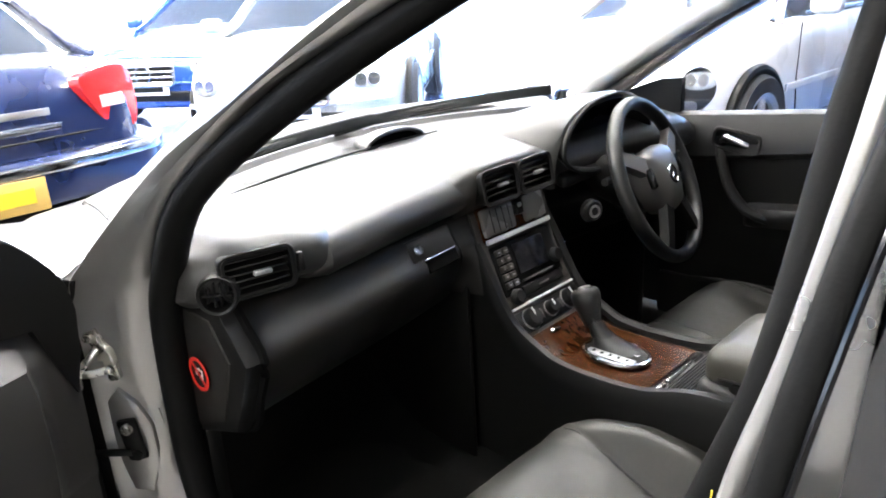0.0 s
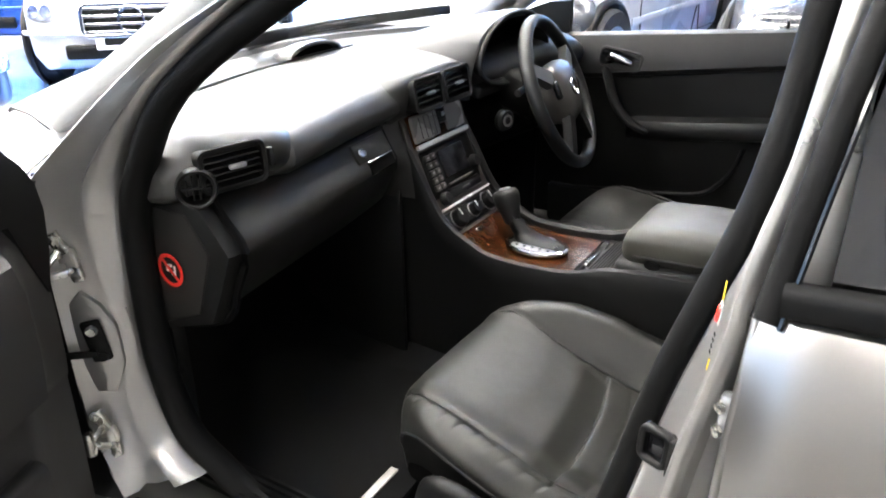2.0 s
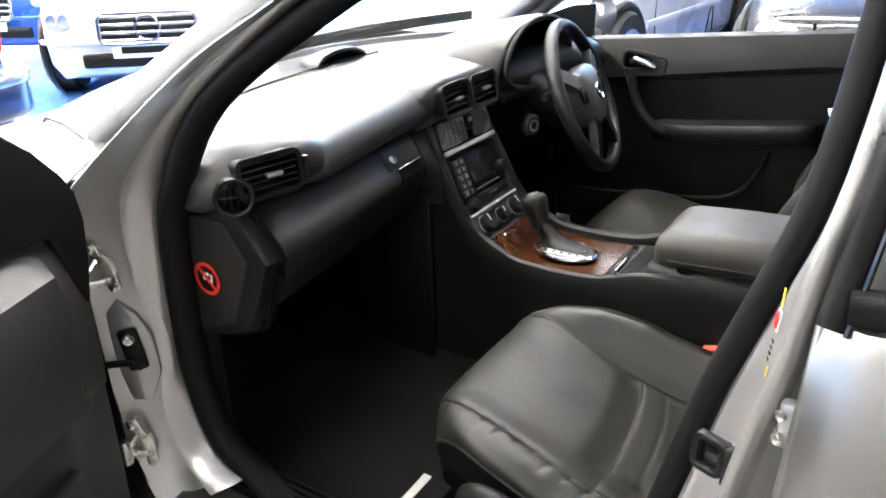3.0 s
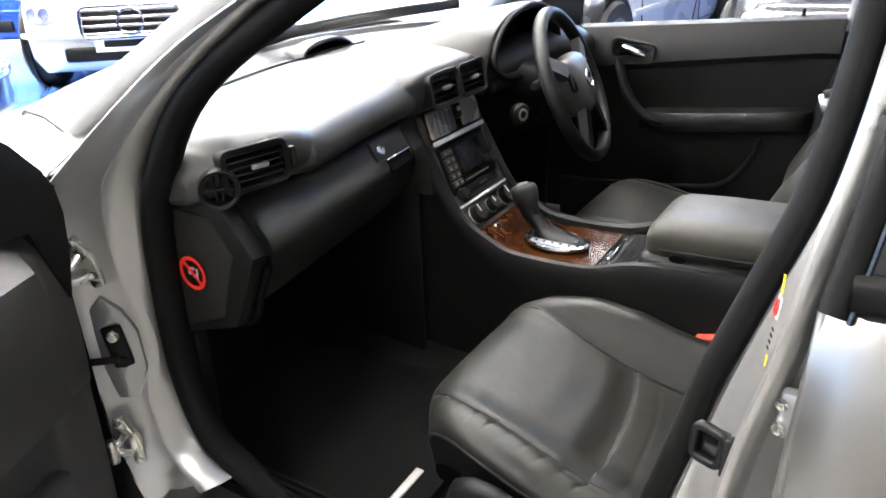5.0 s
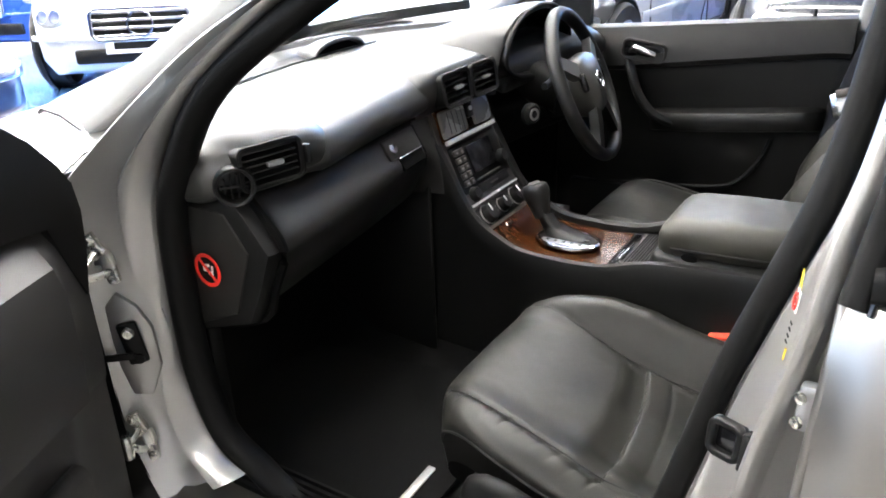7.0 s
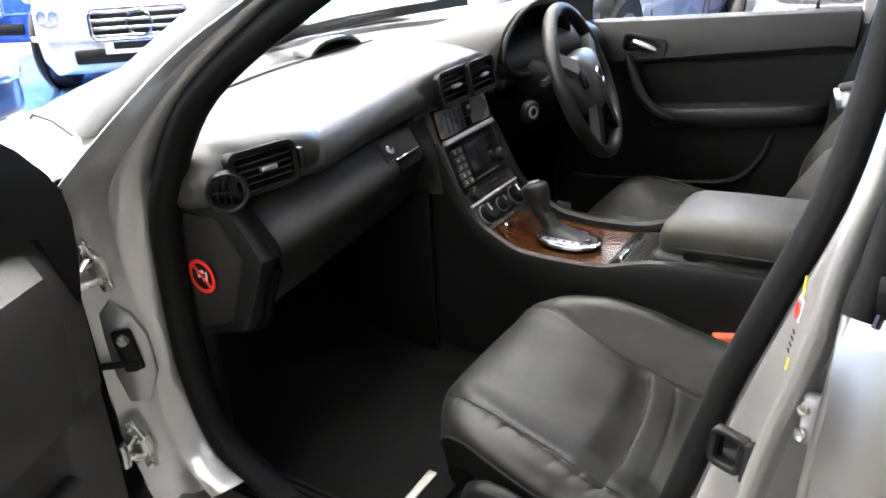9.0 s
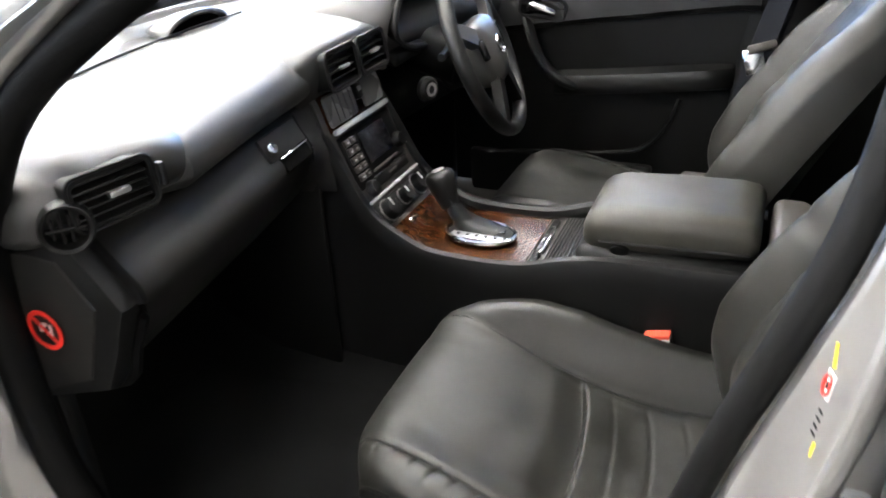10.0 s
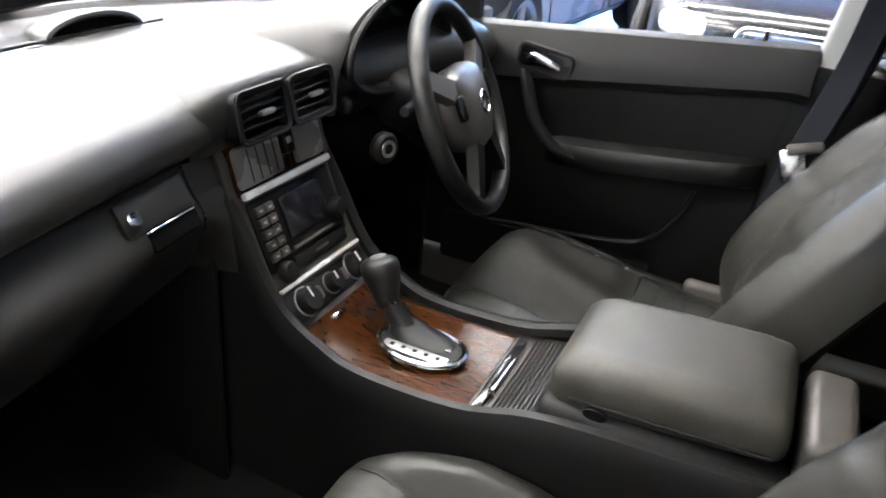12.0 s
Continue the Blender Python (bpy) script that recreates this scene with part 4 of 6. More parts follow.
for y, zl, zh, w in ((-0.470, 0.635, 0.665, 0.082), (-0.474, 0.625, 0.677, 0.09), (-0.486, 0.616, 0.689, 0.097), (-0.51, 0.614, 0.698, 0.10), (-0.60, 0.622, 0.704, 0.10), (-0.70, 0.632, 0.706, 0.10), (-0.728, 0.635, 0.702, 0.099), (-0.738, 0.642, 0.692, 0.095), (-0.742, 0.652, 0.68, 0.09)):
    c = (zl + zh) / 2
    rows.append([(u, y, c + v) for u, v in rounded(2 * w, zh - zl, 0.42 * (zh - zl), 6)])
arm = part("armrest", loft(rows, around=True, caps=True), ARMREST, con, "padded grey leather armrest")
part("armrest_seam", tube([(-0.1015, y, 0.644 + 0.05 * (-0.49 - y)) for y in np.linspace(-0.50, -0.73, 8)], 0.002, 6), BLACK, arm)
part("armrest_button", turned(turn_profile([(0, 0), (0.016, 0), (0.015, 0.005), (0, 0.006)], facing((-0.099, -0.535, 0.634), (-1, 0, -0.2)) @ Matrix.Diagonal((1, 0.6, 1, 1)), 20), Matrix()), BLACK, arm)
part("armrest_box", box((0.0, -0.61, 0.46), (0.215, 0.30, 0.345), 0.02, 3), PLASTIC, con)
part("console_rear", box((0.0, -0.785, 0.64), (0.17, 0.06, 0.08), 0.015, 3), STACKGREY, con)

# ---- steering wheel ----
SPOKE = material("spoke_grey", (0.075, 0.072, 0.068), 0.36, metal=0.4)
sw = thing("steering_wheel", "black leather four-spoke steering wheel", "steering wheel", (0.352, -0.140, 0.822))
sw.rotation_euler = (radians(66), 0, radians(9))
R = 0.178
pts = [(R * math.cos(a), R * math.sin(a), 0) for a in np.linspace(0, 2 * math.pi, 65)[:-1]]
part("rim", sweep(pts, ring(0.0145, 12, 0.017), loop=True), LEATHER_TRIM, sw, "leather-wrapped rim")
hub = [(0.075, 0.06), (0.082, 0.02), (0.07, -0.03), (0.045, -0.07), (0.0, -0.078), (-0.045, -0.07), (-0.07, -0.03), (-0.082, 0.02), (-0.075, 0.06), (-0.04, 0.072), (0.0, 0.074), (0.04, 0.072)]
out = smooth_path(hub, 5, closed=True)
rows = [[(x * k, y * k, z) for x, y in out] for k, z in ((0.9, -0.03), (1.0, 0.0), (0.97, 0.014), (0.85, 0.026), (0.6, 0.034), (0.3, 0.037), (0.04, 0.038))]
part("airbag_cover", loft(rows, around=True, caps=True), SPOKE, sw, "grey padded airbag cover")
for a in (28, 152, 238, 302):
    c, s = math.cos(radians(a)), math.sin(radians(a))
    w0, w1 = (0.042, 0.03) if a < 200 else (0.036, 0.024)
    path = smooth_path([(0.055 * c, 0.055 * s, 0.012), (0.11 * c, 0.11 * s, 0.008), (R * c, R * s, 0.0)], 5)
    rows = []
    for i, p in enumerate(path):
        w = lerp(w0, w1, i / (len(path) - 1))
        rows.append([Vector(p) + Vector((-s, c, 0)) * u * w + Vector((0, 0, v)) for u, v in rounded(1.0, 0.022, 0.009)])
    part("spoke", loft(rows, around=True, caps=True), SPOKE if a < 200 else PLASTIC, sw)
for s in (-1, 1):
    part("thumb_switch", box((0.078 * s, 0.012, 0.022), (0.022, 0.045, 0.014), 0.005), GLOSSBLACK, sw)
part("emblem_ring", sweep([(0.019 * math.cos(a), 0.019 * math.sin(a), 0.039) for a in np.linspace(0, 2 * math.pi, 33)[:-1]], ring(0.0022, 6), loop=True), CHROME, sw, "chrome ring emblem")
for a in (90, 210, 330):
    part("emblem_ray", box((0.0095 * math.cos(radians(a)), 0.0095 * math.sin(radians(a)), 0.0395), (0.019, 0.004, 0.003), 0.001, 1, m=pose(0, 0, 0, 0, 0, a)), CHROME, sw)
part("boss", turn_profile([(0.05, -0.10), (0.06, -0.03), (0.065, -0.005), (0.0, 0.0)]), BLACK, sw)


# ---- seats ----
def dist_to(path, x, y):
    best = 9.0
    for (ax, ay), (bx, by) in zip(path, path[1:]):
        dx, dy = bx - ax, by - ay
        t = max(0, min(1, ((x - ax) * dx + (y - ay) * dy) / (dx * dx + dy * dy + 1e-12)))
        best = min(best, math.hypot(x - ax - t * dx, y - ay - t * dy))
    return best


CUSH = [(-0.31, 0.455, 0.165), (-0.280, 0.458, 0.176), (-0.262, 0.474, 0.186), (-0.259, 0.497, 0.194), (-0.272, 0.518, 0.202), (-0.315, 0.529, 0.214), (-0.39, 0.515, 0.230), (-0.48, 0.489, 0.238), (-0.56, 0.469, 0.236), (-0.66, 0.456, 0.230), (-0.78, 0.452, 0.225)]
SEAM_IN = smooth_path([(0.150, -0.268), (0.144, -0.30), (0.130, -0.40), (0.125, -0.456), (0.121, -0.518), (0.118, -0.60), (0.125, -0.72)], 5)
SEAM_OUT = smooth_path([(-0.158, -0.275), (-0.166, -0.31), (-0.176, -0.40), (-0.186, -0.48), (-0.195, -0.545), (-0.193, -0.64), (-0.188, -0.72)], 5)
SEAM_ARC = smooth_path([(0.121, -0.518), (0.085, -0.529), (0.047, -0.538), (-0.01, -0.546), (-0.063, -0.550), (-0.13, -0.554), (-0.195, -0.553)], 5)


def cushion_z(x, y, z, hw):
    """Height of the cushion's upper side; x counts from the outer (door) side to the inner one."""
    u, v = x / hw, (-0.272 - y) / 0.5
    bol = 0.030 * unit((v - 0.05) / 0.4) + 0.014
    bol = bol + 0.022 * unit((v - 0.03) / 0.25) if x > 0 else bol * 0.45
    return z + bol * ease((abs(u) - 0.5) / 0.3)


def seat(xc, dy, label, side):
    t = thing("front_seat", label, "car seat", (xc, dy, 0.27), "front seats")
    base = Vector((0, 0, -0.27))
    raw = np.array(smooth_path(CUSH, 12))
    run = np.r_[0, np.cumsum(np.hypot(np.diff(raw[:, 0]), np.diff(raw[:, 1])))]
    spine = [tuple(np.interp(q, run, raw[:, k]) for k in range(3)) for q in np.linspace(0, run[-1], 200)]
    us = [-1.0, -1.0, -1.0] + list(np.linspace(-0.995, 0.995, 121)) + [1.0, 1.0, 1.0]
    rows = []
    arc_x, arc_y = [p[0] for p in SEAM_ARC], [p[1] for p in SEAM_ARC]
    for y, z, hw in spine:
        row = []
        upper = y < -0.262 and z > 0.445
        for i, u in enumerate(us):
            x = hw * u
            q = x * side
            zz = cushion_z(q, y, z, hw) - 0.030 * abs(u) ** 10
            if upper:
                for path, dep, wid in ((SEAM_IN, 0.0035, 0.005), (SEAM_OUT, 0.004, 0.006)):
                    d = dist_to(path, q, y)
                    zz -= dep * math.exp(-(d / wid) ** 2)
                # the front pad sinks towards the curved seam, the rear one starts proud behind it
                if -0.20 < q < 0.125:
                    ya = interp(q, arc_x, arc_y)
                    fade = ease((0.13 - q) / 0.03) * ease((q + 0.205) / 0.03)
                    if y >= ya:
                        zz -= 0.012 * fade * ease(1 - (y - ya) / 0.055)
                    else:
                        zz -= fade * (0.008 * ease((ya - y - 0.004) / 0.07) + 0.008 * math.exp(-((ya - y) / 0.003) ** 2))
                        zz -= 0.0015 * fade * math.exp(-(((ya - y) % 0.055 - 0.045) / 0.003) ** 2) * (1 if ya - y < 0.2 else 0)
                # puckers where the outer side is gathered into its seam
                if q < 0 and y > -0.56:
                    xs = interp(y, [p[1] for p in SEAM_OUT], [p[0] for p in SEAM_OUT])
                    run_out = xs - q
                    if run_out > -0.004:
                        wob = 0.5 + 0.5 * noise.noise(Vector((y * 40, xc, 0)))
                        zz -= 0.0060 * wob * math.exp(-(run_out / 0.020) ** 2) * max(0, math.sin((y - run_out * 0.5) * 2 * math.pi / 0.031)) ** 4
            zz += 0.0013 * noise.noise(Vector((x * 13, y * 13, xc * 7))) + 0.0004 * noise.noise(Vector((x * 45, y * 45, xc * 3)))
            if i in (0, len(us) - 1):
                zz, x = zz - 0.085, x * 0.93
            elif i in (1, len(us) - 2):
                zz, x = zz - 0.016, x * 1.002
            elif i in (2, len(us) - 3):
                zz, x = zz - 0.006, x * 1.008
            v = (-0.272 - y) / 0.5
            row.append(Vector((x, y - 0.03 * abs(u) ** 4 * max(0, 1 - v * 2.2), max(zz, 0.345))) + base)
        rows.append(row)
    for k in (1, -2):
        part("piping", tube([r[k] for r in rows[4:176:4]], 0.003, 6), LEATHER_TRIM, t)
    part("piping", tube(rows[3][4:-4:5], 0.003, 6, up=(0, 1, 0)), LEATHER_TRIM, t)
    part("cushion", loft([r[1:-1] for r in rows]), LEATHER, t, "black leather seat cushion")
    # sides below the piping are split off in black to imitate their shade
    for k in (0, -2):
        part("cushion_side", loft([r[k:k + 2] if k == 0 else r[k:] for r in rows]), BLACK, t, "cushion side below the piping, blackened to stand in for shade")
    # stitched seams lying in their grooves
    ky = [-p[0] for p in CUSH[4:]]
    for path in (SEAM_IN, SEAM_OUT, SEAM_ARC):
        pts = []
        for x, y in path:
            if y < -0.285:
                z = cushion_z(x, y, interp(-y, ky, [p[1] for p in CUSH[4:]]), interp(-y, ky, [p[2] for p in CUSH[4:]]))
                z -= 0.0020 if path is not SEAM_ARC else 0.0110
                pts.append((x * side, y, z - 0.27))
        part("seam", tube(pts, 0.0014, 5), BLACK, t)
    part("seat_base", box((0, -0.575, 0.365 - 0.27), (0.42, 0.48, 0.12), 0.04, 3), BLACK, t)
    vp = [Vector(p) + base for p in smooth_path([(-0.250 * side, -0.362, 0.405), (-0.262 * side, -0.385, 0.418), (-0.265 * side, -0.44, 0.422), (-0.265 * side, -0.53, 0.402), (-0.262 * side, -0.76, 0.39)], 5)]
    vr = []
    for i, p in enumerate(vp):
        h = interp(i, (0, 3, 7, len(vp) - 1), (0.05, 0.09, 0.115, 0.11))
        vr.append([p + Vector((du, 0, dv)) for du, dv in rounded(0.03, h, 0.014, 4)])
    valance = part("side_valance", loft(vr, around=True, caps=True), PLASTIC, t, "black plastic seat side cover")
    dish = Matrix.Translation(base) @ facing((-0.281 * side, -0.418, 0.405), (-side, 0, 0.2))
    part("height_knob", turned(turn_profile([(0.0, 0.004), (0.026, 0.002), (0.034, 0.0), (0.037, 0.006), (0.034, 0.011), (0.028, 0.008), (0.012, 0.006), (0.0, 0.006)]), dish), BLACK, valance)
    part("knob_grip", turned(box((0, 0, 0.012), (0.012, 0.05, 0.016), 0.005), dish @ pose(0, 0, 0, 0, 0, 35)), PLASTIC, valance)
    for s in (-1, 1):
        part("seat_rail", box((0.19 * s, -0.6, 0.29 - 0.27), (0.04, 0.48, 0.03), 0.005), BLACK, t)
    # backrest
    prof = [(-0.745, 0.43, 0.215), (-0.735, 0.50, 0.225), (-0.732, 0.56, 0.235), (-0.768, 0.66, 0.245), (-0.822, 0.76, 0.245), (-0.882, 0.86, 0.235), (-0.938, 0.95, 0.21), (-0.962, 0.99, 0.19), (-0.982, 1.012, 0.165), (-1.008, 1.02, 0.14)]
    rows = []
    for y, z, hw in smooth_path(prof, 7):
        k = interp(z, (0.45, 0.6, 0.85, 1.0), (0.5, 1, 0.8, 0.1))
        row = []
        for u in np.linspace(-1, 1, 61):
            x = hw * u
            a = max(0, min(1, (abs(u) - 0.48) / 0.3))
            f = 0.055 * k * a * a * (3 - 2 * a) - 0.05 * abs(u) ** 8
            d = abs(abs(x) - interp(z, (0.45, 0.62, 0.78, 1.0), (0.12, 0.135, 0.13, 0.085)))
            f -= 0.007 * math.exp(-(d / 0.006) ** 2)
            zc = 0.775 - 0.5 * x * x
            f -= 0.006 * math.exp(-((z - zc) / 0.006) ** 2) * (1 if abs(u) < 0.9 else 0)
            if abs(u) < 0.5 and z > 0.62 and z < zc:
                f += 0.008 * math.exp(-((z - zc + 0.05) / 0.04) ** 2)
            f += 0.0016 * noise.noise(Vector((x * 20, z * 20, xc * 5)))
            row.append(Vector((x, y + f * 0.9, z + f * 0.35)) + base)
        # round the back
        for u in np.linspace(1, -1, 13):
            row.append(Vector((hw * u * 1.01, y - 0.06 - 0.06 * (1 - abs(u) ** 4) * interp(z, (0.43, 0.6, 1.02), (0.7, 1, 0.3)), z - 0.03)) + base)
        rows.append(row)
    part("backrest", loft(rows, around=True, caps=True), LEATHER, t, "black leather backrest with side bolsters")
    part("recliner_cover", box((0.235 * 1, -0.70, 0.44 - 0.27), (0.03, 0.13, 0.09), 0.02, 3), STACKGREY, t)
    part("recliner_cover", box((-0.235 * 1, -0.70, 0.44 - 0.27), (0.03, 0.13, 0.09), 0.02, 3), STACKGREY, t)
    # headrest on two posts
    rows = []
    for z, w, f, b in ((1.055, 0.06, 0.0, 0.04), (1.06, 0.10, 0.02, 0.055), (1.09, 0.125, 0.038, 0.062), (1.14, 0.135, 0.045, 0.062), (1.19, 0.13, 0.04, 0.058), (1.225, 0.11, 0.025, 0.05), (1.24, 0.07, 0.0, 0.035)):
        y0 = -0.955 - (z - 1.06) * 0.05
        rows.append([Vector((w * math.copysign(abs(math.cos(a)) ** 0.7, math.cos(a)), y0 + (f if math.sin(a) > 0 else b) * math.sin(a), z)) + base for a in np.linspace(0, 2 * math.pi, 33)[:-1]])
    rows = [[Vector(p) - Vector((0, 0, 0.035)) for p in r] for r in zip(*[smooth_path([r[j] for r in rows], 4) for j in range(32)])]
    hr = part("headrest", loft(rows, around=True, caps=True), LEATHER, t, "black leather headrest")
    for s in (-1, 1):
        part("headrest_post", tube([Vector((0.055 * s, -0.985, 0.99)) + base, Vector((0.055 * s, -0.965, 1.05)) + base], 0.006, 8), CHROME, hr)
        part("post_collar", turn_profile([(0, 0), (0.014, 0), (0.012, 0.008), (0, 0.008)], Matrix.Translation(base) @ pose(0.055 * s, -0.985, 1.012)), SATIN, hr)
    return t


seat(-0.37, 0.0, "black leather front passenger seat, creased cushion", 1)
seat(0.385, 0.085, "black leather driver seat behind the steering wheel", -1)

# belts
b = thing("seat_belt_buckle", "red release button on a black belt buckle stalk", "belt buckle", (-0.138, -0.622, 0.424))
part("stalk", sweep([(0, -0.02, -0.06), (0, 0, 0.03)], rounded(0.03, 0.014, 0.005), up=(0, 1, 0)), BLACK, b)
part("housing", box((0, 0.003, 0.06), (0.022, 0.042, 0.05), 0.005, m=pose(0, 0, 0, -14, 0, 0)), BLACK, b)
part("release_button", box((-0.002, 0.010, 0.087), (0.020, 0.042, 0.008), 0.002, m=pose(0, 0, 0, -14, 0, 0)), RED, b, "red release button")
part("slot_plate", box((-0.004, 0.010, 0.081), (0.022, 0.044, 0.004), 0.001, m=pose(0, 0, 0, -14, 0, 0)), SATIN, b)
sb = thing("seat_belt", "driver seat belt hanging from the centre post", "seat belt")
path = smooth_path([(0.655, -0.762, 1.24), (0.64, -0.745, 1.10), (0.612, -0.725, 0.95), (0.59, -0.69, 0.80), (0.615, -0.655, 0.60), (0.65, -0.64, 0.36)], 6)
part("webbing", sweep(path, rounded(0.0024, 0.048, 0.001, 1), up=(0.3, 1, 0)), BELT, sb, "dark belt webbing")
part("webbing", sweep([(p[0] + 0.02, p[1] - 0.012, p[2]) for p in path[:30]], rounded(0.0024, 0.046, 0.001, 1), up=(0.2, 1, 0.1)), BELT, sb)
part("tongue", box((0.577, -0.680, 0.775), (0.006, 0.042, 0.055), 0.004, m=pose(0, 0, 0, -18, 12, 0)), CHROME, sb, "chrome belt tongue")
part("tongue_grip", box((0.583, -0.692, 0.805), (0.014, 0.06, 0.02), 0.005, m=pose(0, 0, 0, -18, 12, 0)), STACKGREY, sb)
part("top_anchor", box((0.645, -0.765, 1.25), (0.025, 0.07, 0.10), 0.01), PILLARTRIM, sb)

# floor mat with its label
mat_ob = thing("floor_mat", "black carpet floor mat with a metal badge", "floor mat", (-0.40, 0.0, 0.285))
rows = [[(x, y, (0.10 * max(0, (y - 0.12) / 0.2) ** 1.5) + 0.002 * noise.noise(Vector((x * 9, y * 9, 0)))) for y in np.linspace(-0.26, 0.30, 16)] for x in np.linspace(-0.22, 0.22, 14)]
part("carpet_sheet", thick(loft(rows), 0.008), CARPET, mat_ob)
part("badge", box((-0.126, -0.209, 0.012), (0.098, 0.016, 0.004), 0.001, m=pose(0, 0, 0, 0, 0, 1)), material("brushed_badge", (0.40, 0.38, 0.35), 0.5, metal=0.5, var=0.1), mat_ob, "brushed metal badge")
part("badge_writing", box((-0.150, -0.209, 0.0145), (0.03, 0.005, 0.001), 0), LABELGREY, mat_ob)

# ---- driver door, shut ----
dd = thing("car_door", "closed driver door with black leather panel", "car door")
rows = []
for y in np.linspace(0.10, -0.675, 40):
    t = (0.10 - y) / 0.775
    top = interp(y, (-0.66, -0.07, 0.1), (0.948, 0.90, 0.888))
    cr_z = interp(y, (-0.63, -0.111, 0.1), (0.868, 0.80, 0.78))
    low = interp(y, (-0.66, -0.45, 0.1), (0.56, 0.40, 0.36))
    prof = [(0.76, top - 0.02), (0.755, top - 0.004), (0.735, top), (0.716, top - 0.006), (0.700, top - 0.03), (0.690, cr_z + 0.02), (0.687, cr_z + 0.006), (0.690, cr_z), (0.705, cr_z - 0.004), (0.704, cr_z - 0.06), (0.706, 0.72), (0.706, 0.55), (0.706, 0.45), (0.71, 0.31)]
    rows.append([(x, y, z) for x, z in prof])
part("door_trim", thick(loft(rows), -0.008), DOORTRIM, dd, "black leather door trim")
part("outer_skin", box((0.80, -0.30, 0.60), (0.05, 0.84, 0.56), 0.02, 3), SILVER, dd)
crease = [(0.6885, y, interp(y, (-0.63, -0.111, 0.1), (0.868, 0.80, 0.78)) + 0.0) for y in np.linspace(0.08, -0.665, 16)]
part("crease_trim", tube(crease, 0.003, 6), STACKGREY, dd)
rows = []
for y, z, w in smooth_path([(-0.20, 0.675, 0.02), (-0.23, 0.682, 0.05), (-0.30, 0.688, 0.058), (-0.45, 0.704, 0.06), (-0.57, 0.718, 0.056), (-0.62, 0.722, 0.04), (-0.64, 0.722, 0.015)], 4):
    rows.append([(0.712 - w * k, y, z + dz) for k, dz in ((0, 0.014), (0.5, 0.012), (0.9, 0.006), (1.0, -0.006), (0.98, -0.03), (0.85, -0.042), (0.4, -0.05), (0, -0.055))])
part("armrest", loft(rows, caps=True), LEATHER_TRIM, dd, "padded door armrest")
pull = smooth_path([(0.70, -0.128, 0.82), (0.672, -0.145, 0.795), (0.655, -0.175, 0.735), (0.652, -0.215, 0.69), (0.662, -0.255, 0.668), (0.69, -0.28, 0.66)], 6)
part("pull_handle", sweep(pull, ring(0.012, 10, 0.018), up=(1, 0, 0)), PLASTIC, dd, "curved grab handle")
hz = facing((0.685, -0.172, 0.847), (-1, 0, 0.03))
bez = part("handle_bezel", turned(sweep([(p[0], p[1], 0.002) for p in rounded(0.118, 0.05, 0.016, 5)], ring(0.004, 6), loop=True), hz @ pose(0, 0, 0, 0, 0, -8)), PLASTIC, dd)
part("bezel_recess", turned(box((0, 0, -0.001), (0.112, 0.044, 0.004), 0.001), hz @ pose(0, 0, 0, 0, 0, -8)), GLOSSBLACK, bez)
lv = smooth_path([(-0.035, -0.010, 0.006), (-0.015, -0.004, 0.011), (0.01, 0.002, 0.014), (0.025, 0.006, 0.012), (0.04, -0.002, 0.006)], 5)
lev = [Vector((-p[0], p[1], p[2])) for p in lv]
rows = []
for i, p in enumerate(lev):
    k = 1.4 * math.sin(math.pi * (0.08 + 0.84 * i / (len(lev) - 1)))
    rows.append([hz @ (p + Vector((0, a, c))) for a, c in ring(0.004 + 0.006 * k, 8, 0.004)])
part("door_lever", loft(rows, around=True, caps=True), CHROME, dd, "chrome door lever")
part("lock_pin", turn_profile([(0, 0), (0.005, 0), (0.005, 0.02), (0.003, 0.026), (0, 0.027)], pose(0.735, -0.575, 0.94), 10), BLACK, dd)
pk = smooth_path([(0.690, 0.0, 0.45), (0.683, -0.15, 0.47), (0.682, -0.32, 0.485), (0.683, -0.44, 0.51), (0.69, -0.50, 0.58), (0.70, -0.52, 0.64)], 6)
part("pocket_edge", tube(pk, 0.006, 8), PLASTIC, dd)
part("pocket", box((0.695, -0.22, 0.39), (0.025, 0.5, 0.14), 0.01), DOORTRIM, dd)
rows = []
for v in np.linspace(0, 1, 8):
    rows.append([(lerp(0.755, 0.63, v) + 0.01 * math.sin(math.pi * v), lerp(0.12, -0.42, v) * (1 - u) + lerp(-0.70, -0.75, v) * u, lerp(0.90, 1.33, v)) for u in np.linspace(0, 1, 8)])
gl = part("side_glass", thick(loft(rows), 0.003), GLASS, dd)
gl.visible_shadow = False
part("mirror_sail", prism([(0.30, 0.90), (0.0, 0.88), (0.0, 0.99), (0.06, 0.985)], 0.02, Matrix(((0, 0, -1, 0.725), (1, 0, 0, 0), (0, 1, 0, 0), (0, 0, 0, 1)))), BLACK, dd)
mi = part("door_mirror", turned(turn_profile([(0, 0.09), (0.05, 0.082), (0.09, 0.05), (0.1, 0.0), (0.1, -0.012), (0.092, -0.012), (0.088, 0.0), (0, 0.0)], n=28), facing((0.93, 0.07, 0.925), (0.12, 1, 0.0)) @ Matrix.Diagonal((1.0, 0.66, 1, 1))), SILVER, dd, "silver door mirror housing")
part("mirror_glass", turned(turn_profile([(0, 0.0), (0.088, 0.0), (0.088, 0.004), (0, 0.004)], n=28), facing((0.931, 0.062, 0.925), (-0.25, -1, 0.03)) @ Matrix.Diagonal((1.0, 0.66, 1, 1))), MIRROR, mi, "mirror glass")
